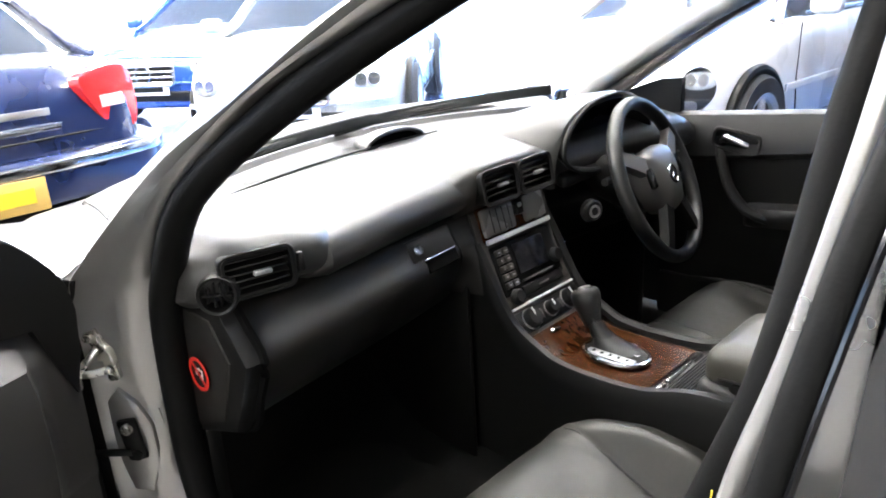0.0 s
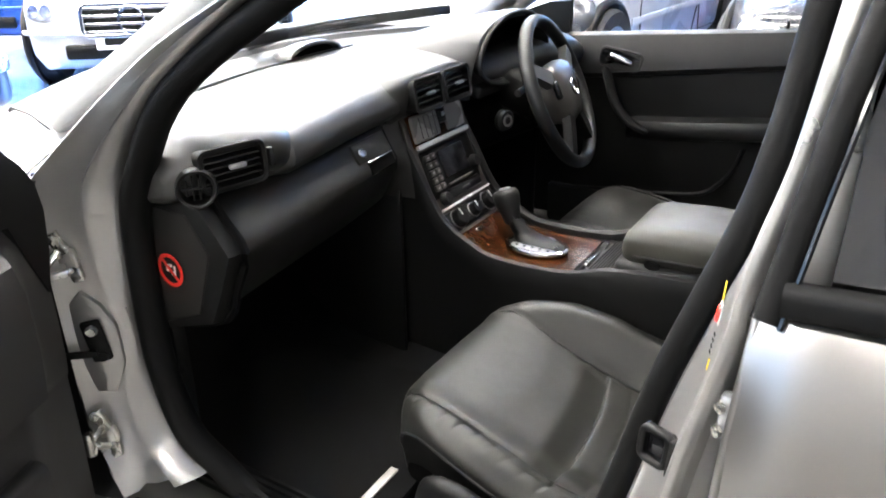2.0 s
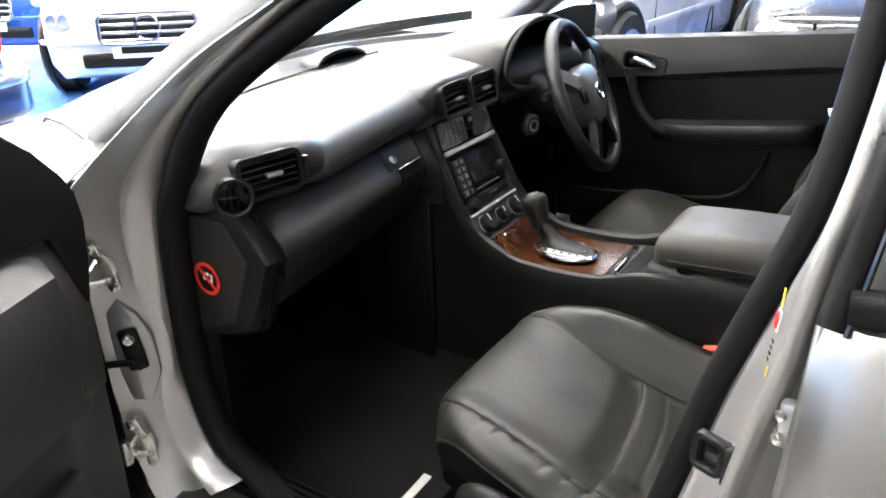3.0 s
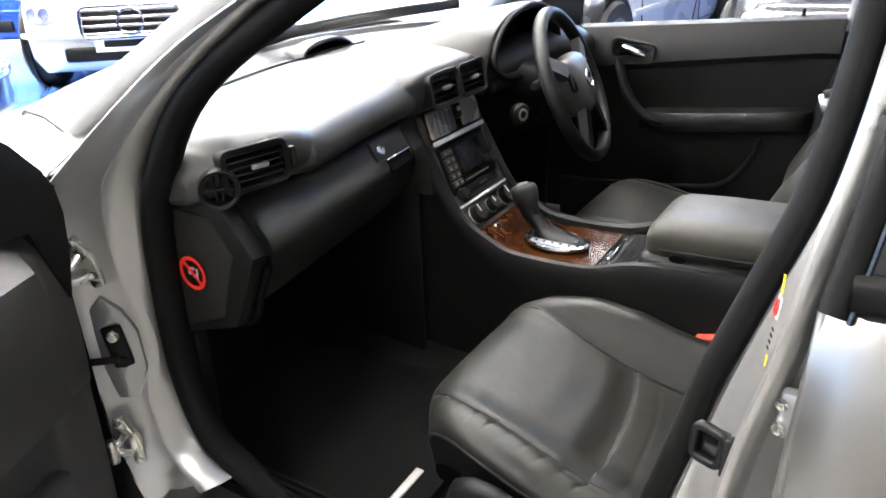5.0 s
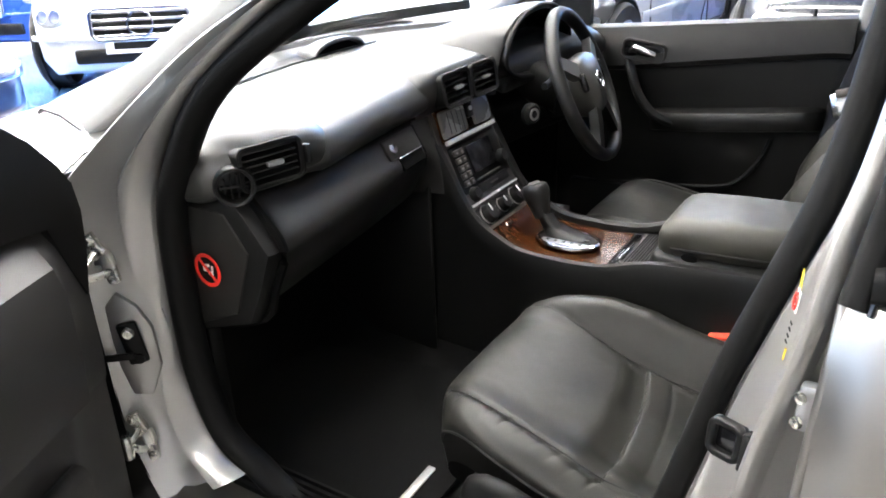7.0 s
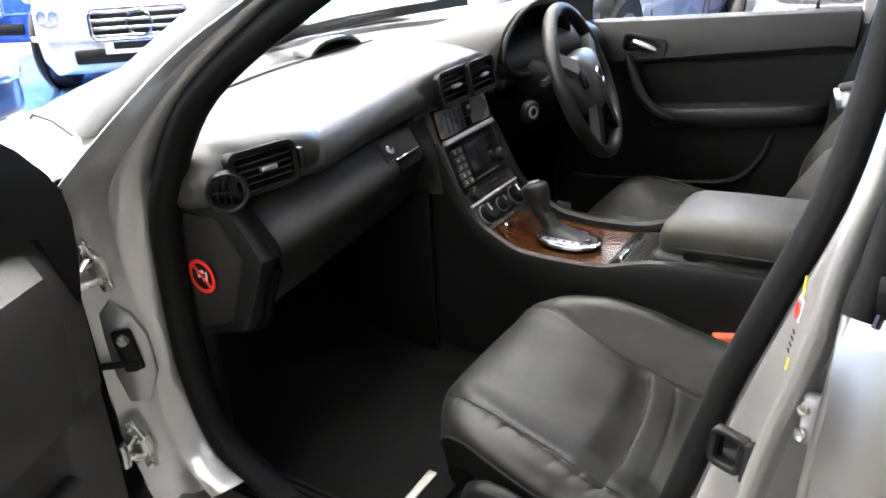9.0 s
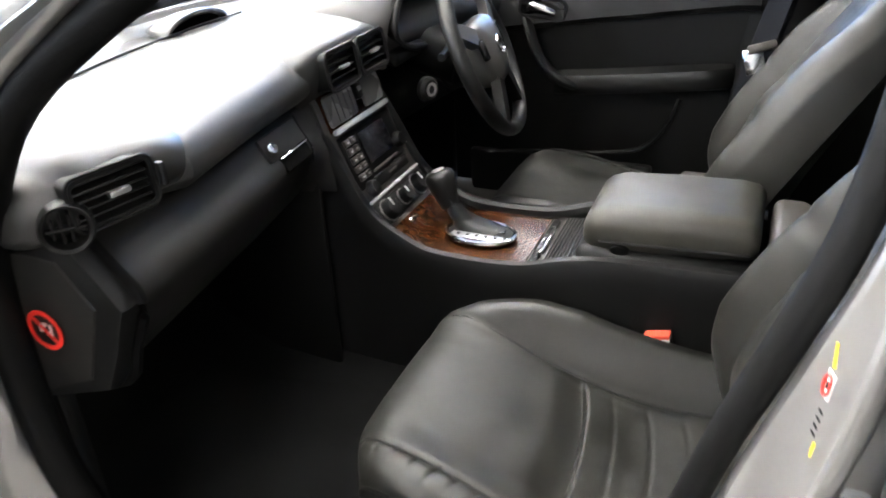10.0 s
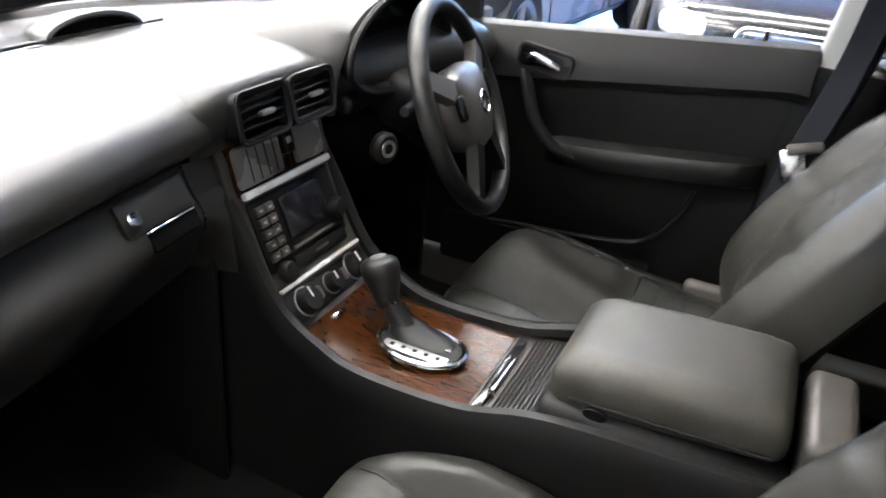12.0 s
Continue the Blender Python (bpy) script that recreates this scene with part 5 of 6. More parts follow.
part("mirror_arm", box((0.82, 0.06, 0.885), (0.16, 0.05, 0.03), 0.01), SILVER, mi)

# ---- passenger door, open ----
pd = thing("car_door", "open front passenger door with black trim panel", "car door", (-0.836, 0.140, 0))
pd.rotation_euler = (0, 0, radians(-158))
# local x runs along the door from its hinges, local -y... the trimmed face looks to +y
rows = []
for x in np.linspace(0.0, 1.05, 30):
    top = interp(x, (0, 0.10, 0.3, 1.05), (0.88, 0.935, 0.955, 0.99))
    rows.append([(x, -0.09, 0.30), (x, -0.13, 0.45), (x, -0.14, 0.7), (x, -0.11, top - 0.03), (x, -0.10, top)])
part("outer_skin", thick(loft(rows), 0.003), SILVER, pd)
part("shell", box((0.525, -0.055, 0.61), (1.04, 0.075, 0.56), 0.012), BLACK, pd)
rows = []
for x in np.linspace(0.004, 1.04, 40):
    k = interp(x, (0.0, 0.05, 0.085, 0.11, 1.05), (0, 0.15, 0.35, 1, 1))
    top = interp(x, (0, 0.06, 0.12, 0.3, 1.05), (0.875, 0.905, 0.945, 0.96, 0.995))
    rows.append([(x, y, z) for y, z in ((-0.10, top), (-0.07, top + 0.006), (-0.03, top - 0.004), (-0.012, top - 0.03), (-0.010, 0.87), (-0.002 + 0.012 * k, 0.845), (0.0 + 0.045 * k, 0.825), (0.004 + 0.05 * k, 0.79), (0.004 + 0.05 * k, 0.70), (0.002 + 0.045 * k, 0.63), (0.012 * k, 0.60), (-0.004, 0.59), (-0.006, 0.45), (-0.01, 0.33))])
part("door_trim", thick(loft(rows), -0.005), DOORGREY, pd, "black door trim")
sail = [(0.012, 0.74), (-0.006, 0.80), (-0.014, 0.86), (-0.008, 0.90), (0.010, 0.93), (0.055, 0.978), (0.14, 1.035), (0.30, 1.10), (0.30, 0.90), (0.06, 0.86), (0.035, 0.79)]
part("corner_sail", prism(sail, 0.02, Matrix(((1, 0, 0, 0), (0, 0, -1, -0.004), (0, 1, 0, 0), (0, 0, 0, 1))), 0.005), PLASTIC, pd, "black mirror sail panel")
part("sail_seal", tube(smooth_path([(x, 0.0, z) for x, z in sail[1:8]], 4), 0.006, 8), RUBBER, pd)
part("door_pocket", sweep([(0.12, 0.012, 0.42), (0.9, 0.012, 0.44)], rounded(0.035, 0.2, 0.015), up=(0, 0, 1)), DOORGREY, pd, "grey door pocket")
part("window_seal", tube([(x, -0.045, interp(x, (0, 0.06, 0.12, 0.3, 1.05), (0.885, 0.915, 0.953, 0.968, 1.0))) for x in np.linspace(0.0, 1.04, 24)], 0.008, 8), RUBBER, pd)
part("end_edge", box((-0.003, -0.05, 0.59), (0.008, 0.07, 0.54), 0.003), BLACK, pd)
part("edge_cover", box((-0.022, -0.065, 0.61), (0.055, 0.03, 0.56), 0.01, 3), BLACK, pd)
# hinges and door check on the post
for top, low, piv in (((-0.783, 0.187, 0.792), (-0.766, 0.166, 0.727), (-0.825, 0.180, 0.737)), ((-0.790, 0.167, 0.481), (-0.777, 0.150, 0.406), (-0.825, 0.150, 0.444))):
    n = Vector((-0.77, -0.64, 0))
    top, low, piv = Vector(top), Vector(low), Vector(piv)
    h = part("door_hinge", box((0, 0, 0), (0.022, 0.022, 0.004), 0.001, m=facing((0, 0, 0), n)), STEEL, car, "zinc-coated steel hinge")
    h.location = (top + low) / 2 + n * 0.006
    o = h.location
    mid = (top + low) / 2 + Vector((0.004, -0.006, 0.004))
    bar = smooth_path([top + Vector((0, 0, 0.008)) - o, top.lerp(mid, 0.5) - o, mid - o, mid.lerp(low, 0.5) - o, low - Vector((0, 0, 0.006)) - o], 4)
    part("leaf", sweep([Vector(p) + n * 0.008 for p in bar], rounded(0.020, 0.012, 0.004), up=tuple(n)), STEEL, h)
    part("leaf_edge", tube([Vector(p) + n * 0.012 + Vector((0.004, -0.005, 0)) for p in bar], 0.0035, 8), STEEL, h)
    for k in (0.30, 0.85):
        at = top.lerp(low, k) - o + n * 0.010
        part("arm", sweep(smooth_path([at, at.lerp(piv - o, 0.55) + n * 0.003, piv - o + Vector((0.006, 0.006, 0))], 4), rounded(0.011, 0.009, 0.003), up=tuple(n)), STEEL, h)
    part("pivot", turn_profile([(0, -0.022), (0.007, -0.022), (0.009, -0.018), (0.009, 0.018), (0.007, 0.022), (0, 0.022)], Matrix.Translation(piv - o), 14), STEEL, h)
    for q in (top, low):
        part("bolt", turn_profile([(0, 0), (0.0095, 0), (0.0095, 0.003), (0.007, 0.004), (0.0065, 0.009), (0, 0.010)], Matrix.Translation(q - o + n * 0.012) @ facing((0, 0, 0), n), 6), STEEL, h)
ch = thing("door_check", "black door check strap bracket with a bolt", "door check", (-0.764, 0.160, 0.612))
hm = facing((0, 0, 0), (-0.75, -0.66, 0))
part("plate", turned(box((0, 0, 0.010), (0.032, 0.075, 0.012), 0.006), hm @ pose(0, 0, 0, 0, 0, 8)), BLACK, ch)
part("bolt", turned(turn_profile([(0, 0), (0.010, 0), (0.010, 0.006), (0.007, 0.010), (0, 0.010)], pose(-0.002, 0.022, 0.014), 12), hm), STEEL, ch)
part("bolt", turned(turn_profile([(0, 0), (0.009, 0), (0.009, 0.005), (0, 0.006)], pose(0.006, -0.026, 0.014), 12), hm), BLACK, ch)
part("strap", turned(box((-0.035, -0.018, 0.02), (0.07, 0.012, 0.006), 0.002), hm), BLACK, ch)
part("plinth", turned(prism(smooth_path([(-0.032, 0.065), (-0.012, 0.085), (0.014, 0.06), (0.032, 0.02), (0.035, -0.05), (0.012, -0.105), (-0.018, -0.10), (-0.034, -0.04)], 1, closed=True), 0.010, None, 0.004), hm @ pose(0, 0, 0.004)), LITSILVER, ch, "raised painted plinth")

# striker, stickers and rear door
sk = thing("door_striker", "black door striker plate on the rear post", "striker", (-0.766, -0.744, 0.770))
km = facing((0, 0, 0), (-0.93, 0.34, 0.12))
fr = turned(sweep([(p[0], p[1], 0.006) for p in rounded(0.029, 0.033, 0.007, 4)], rounded(0.008, 0.010, 0.003), loop=True), km)
part("bracket", fr, BLACK, sk)
part("recess", turned(box((0, 0, 0.0), (0.032, 0.036, 0.006), 0.002), km), GLOSSBLACK, sk)
part("loop", turned(box((0.022, 0.0, 0.008), (0.008, 0.04, 0.014), 0.003), km), PLASTIC, sk)
part("tail", turned(box((0.022, -0.028, 0.004), (0.007, 0.028, 0.010), 0.003), km), BLACK, sk)
ps = thing("warning_labels", "yellow, white and red warning labels on the post", "label", (-0.763, -0.784, 0.922))
pm = facing((0, 0, 0), (-0.32, 0.94, 0.10))
part("yellow_label", turned(box((-0.004, 0.020, 0.004), (0.003, 0.016, 0.001), 0, m=pose(0, 0, 0, 0, 0, 20)), pm), STICKYELLOW, ps, "yellow strip")
part("white_label", turned(box((0, 0, 0.004), (0.010, 0.019, 0.001), 0), pm), STICKWHITE, ps)
part("red_ring", turned(sweep([(0.0042 * math.cos(a), 0.0075 * math.sin(a), 0.005) for a in np.linspace(0, 2 * math.pi, 25)[:-1]], ring(0.0013, 5), loop=True), pm), STICKRED, ps, "red ring")
part("dark_mark", turned(box((0, 0.0, 0.005), (0.002, 0.005, 0.001), 0), pm), BLACK, ps)
for i in range(4):
    part("text_bar", turned(box((0.002, -0.020 - 0.006 * i, 0.004), (0.006, 0.0014, 0.0008), 0), pm), PLASTIC, ps)
part("yellow_label_low", turned(box((0.008, -0.047, 0.004), (0.0026, 0.011, 0.001), 0), pm), STICKYELLOW, ps)

rd = thing("car_door", "closed silver rear door with dark window", "car door")
rows = []
for y in np.linspace(-0.814, -1.62, 26):
    belt = interp(y, (-0.83, -1.62), (0.952, 0.985))
    lead = interp(y, (-0.814, -0.830), (0.014, 0.0))
    rows.append([(x + lead, y, z) for x, z in ((-0.80, belt + 0.004), (-0.818, belt), (-0.836, belt - 0.03), (-0.85, belt - 0.10), (-0.858, belt - 0.22), (-0.86, 0.62), (-0.868, 0.60), (-0.868, 0.54), (-0.858, 0.52), (-0.848, 0.40), (-0.83, 0.325))])
part("outer_skin", thick(loft(rows), -0.003), SILVER, rd)
edge = smooth_path([(-0.806, -0.816, 0.952), (-0.826, -0.815, 0.90), (-0.840, -0.811, 0.8), (-0.846, -0.809, 0.65), (-0.838, -0.809, 0.42), (-0.82, -0.809, 0.33)], 5)
part("leading_edge", tube(edge, 0.0045, 10, up=(0, 1, 0)), SILVER, rd)
part("edge_lip", tube([(x + 0.014, y - 0.003, z) for x, y, z in edge], 0.004, 8, up=(0, 1, 0)), LITSILVER, rd)
part("edge_return", box((-0.800, -0.834, 0.62), (0.03, 0.006, 0.58), 0.002), LITSILVER, rd)
part("waist_seal", sweep([(-0.812, y, interp(y, (-0.83, -1.62), (0.972, 1.008))) for y in np.linspace(-0.832, -1.6, 8)], rounded(0.026, 0.026, 0.008)), RUBBER, rd, "black rubber waist seal")
frame_path = smooth_path([(-0.812, -0.822, 0.950), (-0.795, -0.829, 0.995), (-0.778, -0.838, 1.06), (-0.74, -0.855, 1.17), (-0.68, -0.885, 1.31)], 6)
part("window_frame", sweep(frame_path, rounded(0.022, 0.026, 0.008), up=(1, 0, 0)), RUBBER, rd)
part("frame_strip", tube([(x - 0.010, y - 0.012, z) for x, y, z in frame_path], 0.0025, 6), GLOSSBLACK, rd)
rows = [[(lerp(-0.79, -0.67, v), y, lerp(0.96, 1.31, v)) for y in (-0.86, -1.1, -1.35, -1.6)] for v in np.linspace(0, 1, 5)]
part("side_glass", thick(loft(rows), 0.003), DARKGLASS, rd, "dark tinted glass")
hg = part("hinge", box((-0.796, -0.806, 0.845), (0.014, 0.018, 0.046), 0.005), SATIN, rd, "silver hinge bracket")
for z in (0.833, 0.857):
    part("hinge_bolt", turn_profile([(0, 0), (0.0055, 0), (0.005, 0.004), (0, 0.005)], facing((-0.804, -0.800, z), (-0.8, 0.6, 0)), 8), STEEL, hg)

# ---- cars round about in the hall ----
def paint(name, color, metal=0.3):
    return material(name, color, 0.28, metal=metal, coat=0.8, var=0.05, scale=2, bump=0.03, bump_scale=1200, rough_var=0.04)


HEADLAMP = material("headlamp", (0.75, 0.77, 0.8), 0.12, metal=0.6, var=0.3, scale=25)
TAILRED = material("tail_lamp_red", (0.6, 0.02, 0.02), 0.15, coat=0.8)
TAILCLEAR = material("tail_lamp_pale", (0.75, 0.55, 0.52), 0.15, coat=0.8)
PLATEYELLOW = material("yellow_plate", (0.55, 0.36, 0.10), 0.4)
PLATEWHITE = material("white_plate", (0.75, 0.75, 0.72), 0.4)
CABINGLASS = material("dark_car_glass", (0.02, 0.024, 0.028), 0.06, coat=0.5)
TYRE = material("tyre", (0.018, 0.018, 0.019), 0.75, bump=0.4, bump_scale=150)

STATIONS = [(0.0, 0.50, 0.60, 0.30), (0.03, 0.58, 0.66, 0.24), (0.10, 0.70, 0.705, 0.20), (0.25, 0.79, 0.745, 0.19), (0.55, 0.85, 0.80, 0.2), (0.95, 0.875, 0.865, 0.2), (1.28, 0.88, 0.925, 0.2),
            (2.0, 0.88, 0.94, 0.2), (2.8, 0.88, 0.955, 0.2), (3.4, 0.88, 0.965, 0.2), (3.85, 0.86, 0.96, 0.2), (4.2, 0.82, 0.94, 0.22), (4.36, 0.76, 0.87, 0.26), (4.42, 0.68, 0.70, 0.32)]
CABIN = [(1.15, 0.905, 0.80, 0.80), (1.3, 0.99, 0.80, 0.74), (1.6, 1.17, 0.82, 0.66), (1.95, 1.345, 0.83, 0.60), (2.3, 1.405, 0.835, 0.58), (2.7, 1.41, 0.835, 0.58), (3.1, 1.365, 0.83, 0.59), (3.5, 1.21, 0.82, 0.64), (3.85, 1.02, 0.80, 0.71), (3.98, 0.95, 0.79, 0.76)]


def parked_car(label, colour, m, grille="bars", tail=False, roof=True, low=1.0):
    t = thing("parked_car", label, "car", group="cars on show")
    rows = []
    for x, hw, zs, zb in smooth_path(STATIONS, 4):
        zs *= low
        half = [(hw * 0.90, zb), (hw * 0.985, zb + 0.10), (hw, (zb + zs) / 2), (hw * 0.992, zs - 0.16), (hw * 0.97, zs - 0.07), (hw * 0.91, zs - 0.02), (hw * 0.6, zs + 0.012), (hw * 0.25, zs + 0.022)]
        rows.append([(x, y, z) for y, z in half] + [(x, -y, z) for y, z in half[::-1]])
    body = part("body", loft(rows, around=True, caps=True), colour, t)
    rows = []
    for x, zr, hb, hr in smooth_path(CABIN, 3):
        zr *= low
        belt = 0.90 * low
        half = [(hb, belt), (lerp(hb, hr, 0.5) + 0.015, lerp(belt, zr, 0.5)), (hr, zr - 0.03), (hr * 0.85, zr - 0.005), (hr * 0.4, zr + 0.006)]
        rows.append([(x, y, z) for y, z in half] + [(x, -y, z) for y, z in half[::-1]])
    part("cabin_glass", loft(rows, around=True, caps=True), CABINGLASS, t, "dark car windows")
    if roof:
        rows = []
        for x, zr, hb, hr in smooth_path(CABIN[3:8], 3):
            zr *= low
            rows.append([(x, u * (hr + 0.012), zr + 0.012 - 0.035 * abs(u) ** 6) for u in np.linspace(-1, 1, 11)])
        part("roof", thick(loft(rows), 0.01), colour, t)
        for s in (-1, 1):
            for a, b in ((0, 3), (9, 7)):
                pts = [(CABIN[i][0], s * (CABIN[i][3] + 0.012), CABIN[i][1] * low - 0.015) for i in (range(a, b + 1) if a < b else range(a, b - 1, -1))]
                part("pillar", sweep(smooth_path(pts, 3), rounded(0.05, 0.05, 0.015)), colour, t)
            part("pillar", sweep([(2.55, s * 0.835, 0.92 * low), (2.58, s * 0.72, 1.17 * low), (2.6, s * 0.60, 1.38 * low)], rounded(0.012, 0.09, 0.004), up=(1, 0, 0)), BLACK, t)
    part("window_trim", sweep([(x, 0.862, 0.932 * low) for x in (1.4, 2.4, 3.6)], rounded(0.012, 0.016, 0.004)), CHROME, t)
    part("window_trim", sweep([(x, -0.862, 0.932 * low) for x in (1.4, 2.4, 3.6)], rounded(0.012, 0.016, 0.004)), CHROME, t)
    for s in (-1, 1):
        part("side_moulding", sweep([(x, s * 0.882, 0.50) for x in (1.15, 2.0, 3.1)], rounded(0.014, 0.05, 0.005)), colour, t)
        for x0, x1 in ((1.32, 2.52), (2.56, 3.4)):
            pts = [(x0, s * 0.8795, 0.88 * low), (x0 - 0.03, s * 0.883, 0.55), (x0 + 0.02, s * 0.876, 0.28), (x1 - 0.1, s * 0.876, 0.28), (x1, s * 0.883, 0.55), (x1, s * 0.8795, 0.90 * low)]
            part("door_gap", tube(pts, 0.004, 5), BLACK, t)
        part("door_handle", box((2.38, s * 0.885, 0.80 * low), (0.16, 0.02, 0.025), 0.008), colour, t)
        for x in (0.78, 3.45):
            part("arch", tube([(x + 0.345 * math.cos(a), s * 0.874, 0.315 + 0.345 * math.sin(a)) for a in np.linspace(radians(-12), radians(192), 21)], 0.03, 8, up=(0, 1, 0)), BLACK, t)
            part("arch_well", turn_profile([(0, -0.02), (0.345, -0.02), (0.345, 0.012), (0, 0.012)], pose(x, s * 0.873, 0.315, 90, 0, 0), 28), BLACK, t)
            w = part("wheel", turn_profile([(0.21, -0.1), (0.295, -0.1), (0.315, -0.075), (0.315, 0.075), (0.295, 0.1), (0.21, 0.1)], pose(x, s * 0.83, 0.315, 90, 0, 0), 32), TYRE, t)
            rim = part("rim", turn_profile([(0.175, -0.085), (0.212, -0.1), (0.212, 0.1), (0.175, 0.085)], pose(x, s * 0.83, 0.315, 90, 0, 0), 32), SATIN, w)
            bm = turn_profile([(0, 0.05), (0.05, 0.055), (0.05, 0.085), (0, 0.09)], pose(0, 0, 0), 12)
            for i in range(5):
                box((0.11 * math.cos(radians(72 * i + 18)), 0.11 * math.sin(radians(72 * i + 18)), 0.07), (0.16, 0.055, 0.03), 0.008, 1, m=pose(0, 0, 0, 0, 0, 72 * i + 18), into=bm)
            part("spokes_casting", turned(bm, pose(x, s * (0.83 + 0.008), 0.315, -90 * s, 0, 0)), SATIN, w)
        mi = part("door_mirror", box((1.42, s * 0.98, 0.98 * low), (0.12, 0.19, 0.12), 0.045, 3), colour, t)
        part("mirror_glass", box((1.482, s * 0.98, 0.98 * low), (0.004, 0.15, 0.085), 0.001), MIRROR, mi)
        hl = smooth_path([(0.015, 0.04), (0.17, 0.055), (0.24, 0.02), (0.22, -0.05), (0.10, -0.075), (0.0, -0.05)], 4, closed=True)
        mm = facing((0.085, s * 0.60, 0.60 * low), (-1, s * 0.42, 0.22))
        lamp = part("headlight", prism([(s * -1 * (p[0] - 0.11), p[1]) for p in hl] if s > 0 else [(p[0] - 0.11, p[1]) for p in hl][::-1], 0.10, mm @ pose(0, 0, 0.035), 0.012), HEADLAMP, t, "clear headlight")
        for k in (-0.05, 0.05):
            part("reflector", turned(turn_profile([(0, 0), (0.042, 0), (0.045, 0.008), (0, 0.006)], pose(k, -0.005, 0.034), 16), mm), CHROME, lamp)
    if grille == "kidney":
        for s in (-1, 1):
            g = part("grille", turned(sweep([(p[0], p[1], 0) for p in rounded(0.22, 0.12, 0.045, 5)], ring(0.012, 6), loop=True), facing((-0.012, s * 0.125, 0.545), (-1, s * 0.1, 0.12))), CHROME, t)
            part("grille_mesh", turned(box((0, 0, -0.01), (0.205, 0.105, 0.02), 0.008), facing((-0.012, s * 0.125, 0.545), (-1, s * 0.1, 0.12))), BLACK, g)
            for i in range(8):
                part("grille_bar", turned(box((-0.084 + 0.024 * i, 0, 0.004), (0.005, 0.1, 0.012), 0.001, 1), facing((-0.012, s * 0.125, 0.545), (-1, s * 0.1, 0.12))), PLASTIC, g)
    elif not tail:
        gw, gh = (0.72, 0.17) if grille == "mesh" else (0.66, 0.21)
        gm = facing((-0.022, 0, 0.54), (-1, 0, 0.12))
        g = part("grille", turned(sweep([(p[0], p[1], 0) for p in rounded(gw, gh, 0.05, 5)], rounded(0.03, 0.03, 0.008), loop=True), gm), CHROME, t, "chrome grille surround")
        part("grille_mesh", turned(box((0, 0, -0.012), (gw - 0.02, gh - 0.02, 0.02), 0.01), gm), BLACK, g)
        for i in range(4):
            part("grille_bar", turned(box((0, gh * (-0.375 + 0.25 * i), 0.004), (gw - 0.03, 0.022, 0.02), 0.005), gm), CHROME, g)
        if grille == "mesh":
            for i in range(13):
                part("grille_upright", turned(box((gw * (-0.46 + 0.92 * i / 12), 0, 0.006), (0.008, gh - 0.02, 0.016), 0.002, 1), gm), CHROME, g)
        else:
            part("badge_ring", turned(sweep([(0.085 * math.cos(a), 0.085 * math.sin(a), 0.025) for a in np.linspace(0, 2 * math.pi, 29)[:-1]], ring(0.009, 6), loop=True), gm), CHROME, g, "plain chrome ring badge")
    part("lower_intake", box((-0.012, 0, 0.33), (0.05, 0.95, 0.10), 0.02), BLACK, t)
    part("bumper_strip", sweep(smooth_path([(0.16, 0.78, 0.45), (0.03, 0.60, 0.45), (-0.01, 0.3, 0.45), (-0.018, 0, 0.45), (-0.01, -0.3, 0.45), (0.03, -0.60, 0.45), (0.16, -0.78, 0.45)], 4), rounded(0.03, 0.035, 0.01)), colour, t)
    pl = part("number_plate", box((-0.035, 0, 0.40), (0.012, 0.52, 0.11), 0.004), PLATEWHITE, t)
    part("plate_bar", box((-0.0425, 0, 0.40), (0.002, 0.40, 0.05), 0), BLACK, pl)
    # rear end
    for s in (-1, 1):
        tl = part("tail_light", turned(prism(smooth_path([(-0.13, 0.10), (0.10, 0.13), (0.14, 0.0), (0.10, -0.13), (-0.02, -0.12), (-0.10, -0.02)], 4, closed=True) if s > 0 else [(-a, b) for a, b in smooth_path([(-0.13, 0.10), (0.10, 0.13), (0.14, 0.0), (0.10, -0.13), (-0.02, -0.12), (-0.10, -0.02)], 4, closed=True)][::-1], 0.12, None, 0.01), facing((4.395, s * 0.66, 0.78), (1, s * 0.35, 0.1))), TAILRED, t, "red tail light")
        part("reverse_lens", turned(box((0.0, -0.01, 0.004), (0.12, 0.05, 0.006), 0.002), facing((4.395, s * 0.66, 0.78), (1, s * 0.35, 0.1))), TAILCLEAR, tl)
    part("boot_line", tube([(4.415, -0.60, 0.66), (4.445, 0, 0.655), (4.415, 0.60, 0.66)], 0.005, 5), BLACK, t)
    part("boot_chrome", sweep([(4.40, -0.5, 0.70), (4.435, 0, 0.70), (4.40, 0.5, 0.70)], rounded(0.03, 0.035, 0.008)), CHROME, t)
    bar = part("name_bar", box((4.432, 0.28, 0.765), (0.008, 0.22, 0.03), 0.003), SATIN, t)
    part("rear_bumper", sweep(smooth_path([(4.1, 0.87, 0.50), (4.36, 0.80, 0.50), (4.46, 0.5, 0.50), (4.49, 0, 0.50), (4.46, -0.5, 0.50), (4.36, -0.80, 0.50), (4.1, -0.87, 0.50)], 4), rounded(0.08, 0.20, 0.03)), colour, t)
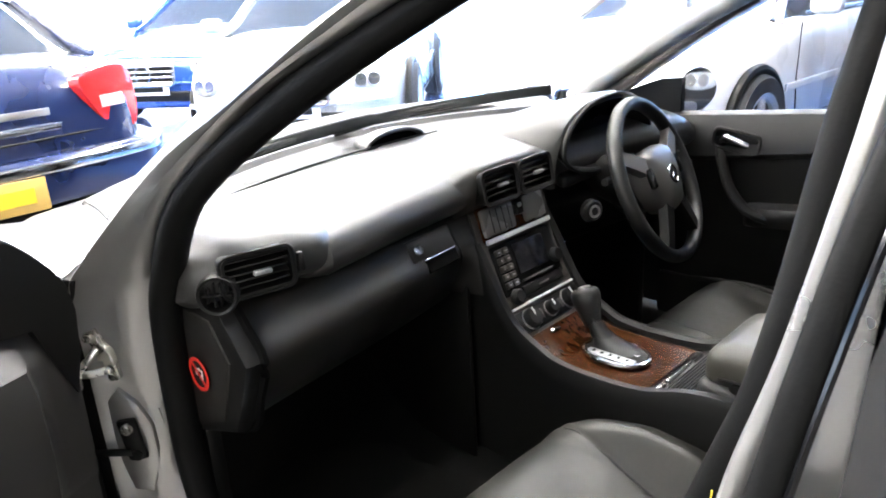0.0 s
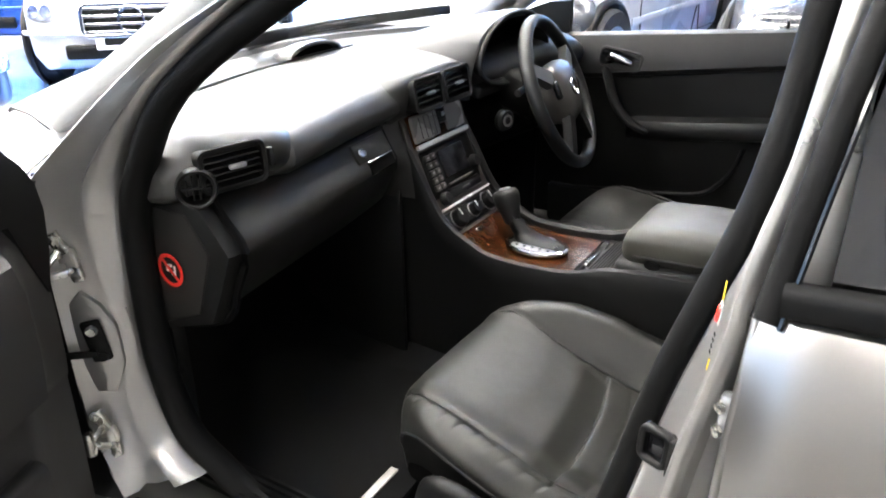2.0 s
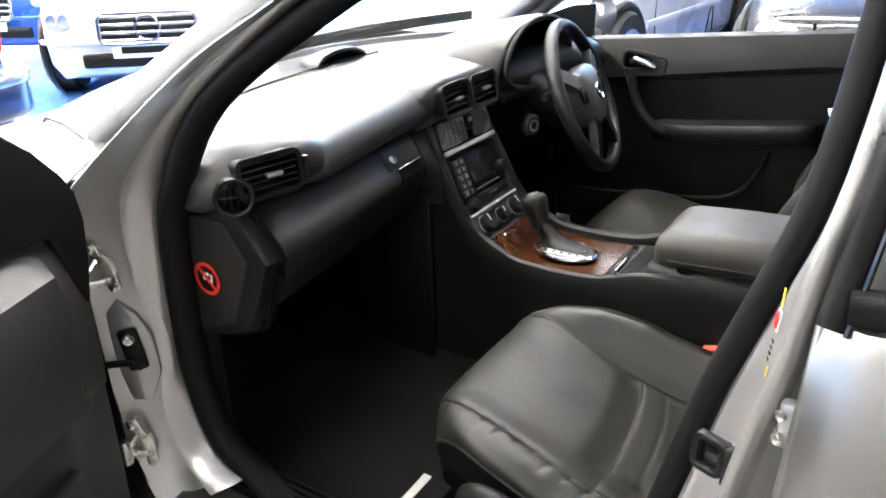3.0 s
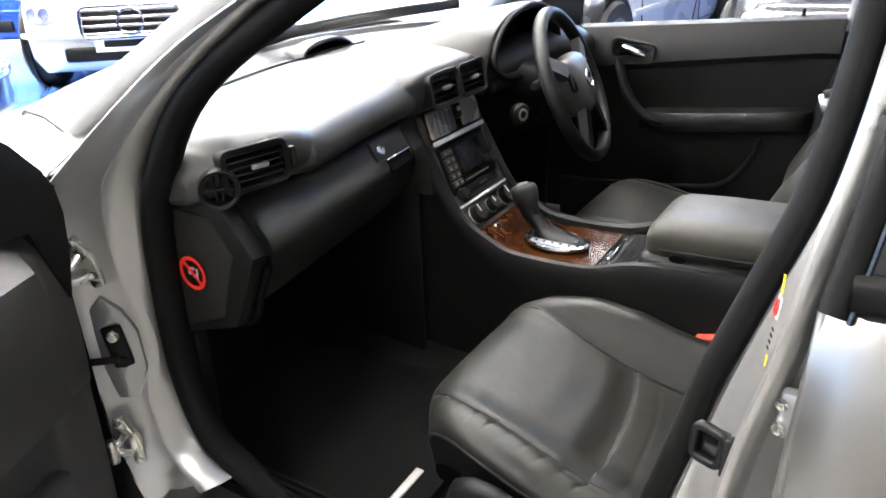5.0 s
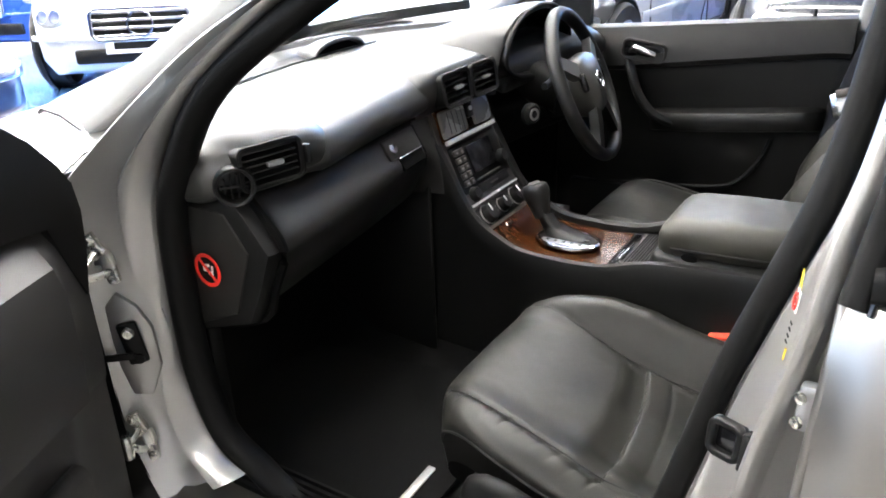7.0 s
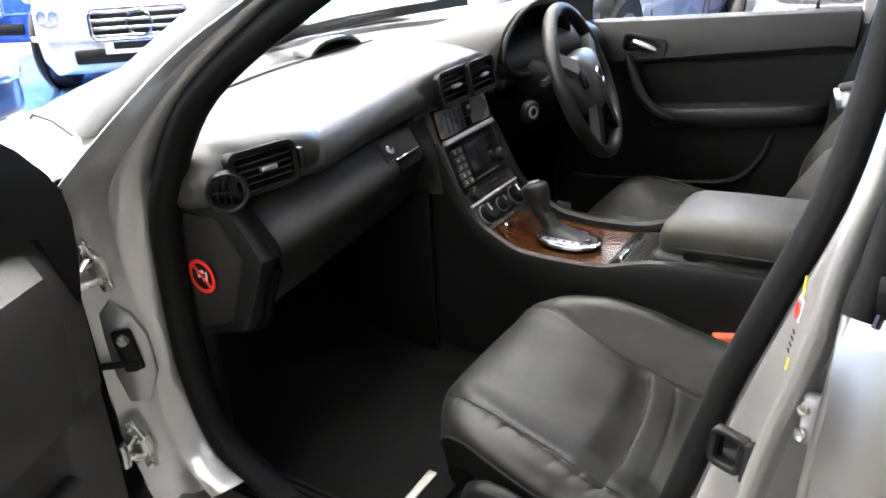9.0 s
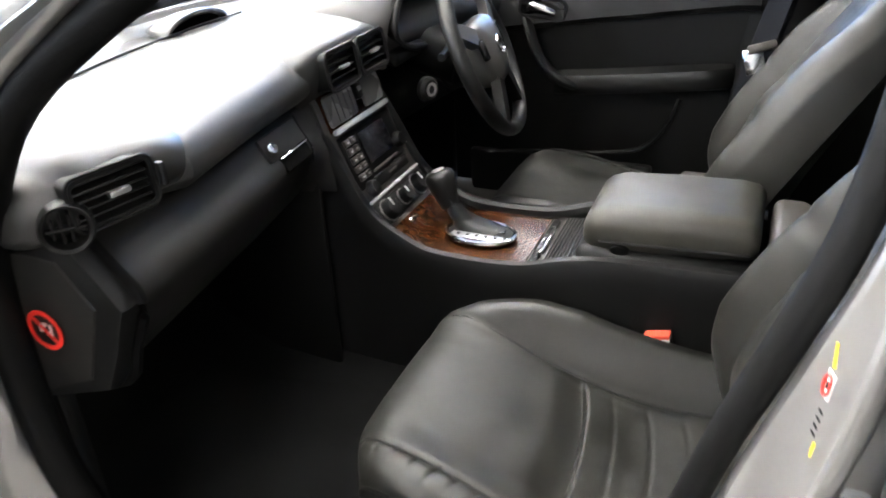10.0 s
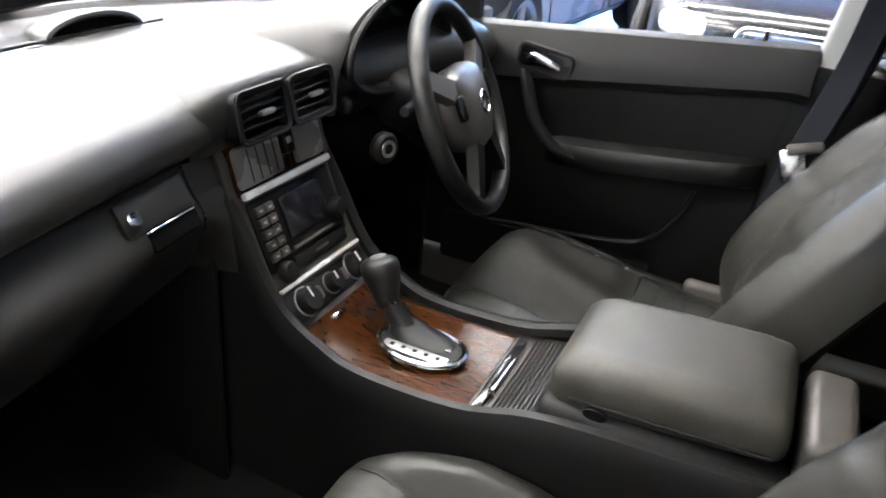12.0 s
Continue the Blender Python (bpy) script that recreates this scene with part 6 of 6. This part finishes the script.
    part("bumper_chrome", sweep(smooth_path([(4.12, 0.915, 0.56), (4.38, 0.845, 0.56), (4.505, 0.5, 0.56), (4.535, 0, 0.56), (4.505, -0.5, 0.56), (4.38, -0.845, 0.56), (4.12, -0.915, 0.56)], 4), rounded(0.012, 0.045, 0.004)), CHROME, t)
    rp = part("rear_plate", box((4.545, 0.1, 0.47), (0.012, 0.36, 0.13), 0.004), PLATEYELLOW, t)
    part("plate_bar", box((4.5525, 0.1, 0.47), (0.002, 0.26, 0.06), 0), STICKYELLOW, rp)
    part("rear_valance", box((4.42, 0, 0.33), (0.14, 1.2, 0.14), 0.03), BLACK, t)
    part("exhaust", turn_profile([(0.03, 0), (0.04, 0), (0.04, 0.12), (0.03, 0.12)], pose(4.42, -0.5, 0.26, 0, 90, 0), 16), CHROME, t)
    t.matrix_basis = m
    return t


NAVY = paint("navy_paint", (0.008, 0.018, 0.075))
WHITEP = paint("white_paint", (0.78, 0.79, 0.80), 0.0)
SILVERP = paint("pale_silver_paint", (0.62, 0.64, 0.66), 0.4)
BLACKP = paint("black_paint", (0.012, 0.012, 0.014))
REDP = paint("red_paint", (0.5, 0.015, 0.012), 0.0)
BLUEP = paint("blue_paint", (0.02, 0.08, 0.36))
parked_car("navy blue saloon seen from behind, red tail lights", NAVY, pose(-0.27, 7.4, 0, 0, 0, -91) @ Matrix.Scale(1.08, 4), tail=True)
parked_car("black saloon with a wide chrome mesh grille", BLACKP, pose(2.95, -0.72, 0, 0, 0, 2), "mesh")
parked_car("white saloon with twin black grilles", WHITEP, pose(2.65, 1.78, 0, 0, 0, -3), "kidney")
parked_car("pale silver saloon with a ring badge on its grille", SILVERP, pose(2.15, 3.85, 0, 0, 0, 40))
parked_car("blue saloon beside the silver saloon", BLUEP, pose(2.35, 6.45, 0, 0, 0, 30))
parked_car("bright red hatchback behind the white saloon", REDP, pose(8.3, 0.5, 0, 0, 0, 4), "mesh")
parked_car("silver saloon in the back row", SILVERP, pose(8.2, 3.4, 0, 0, 0, 0))
parked_car("black saloon at the end of the row", BLACKP, pose(2.95, -3.4, 0, 0, 0, 1))
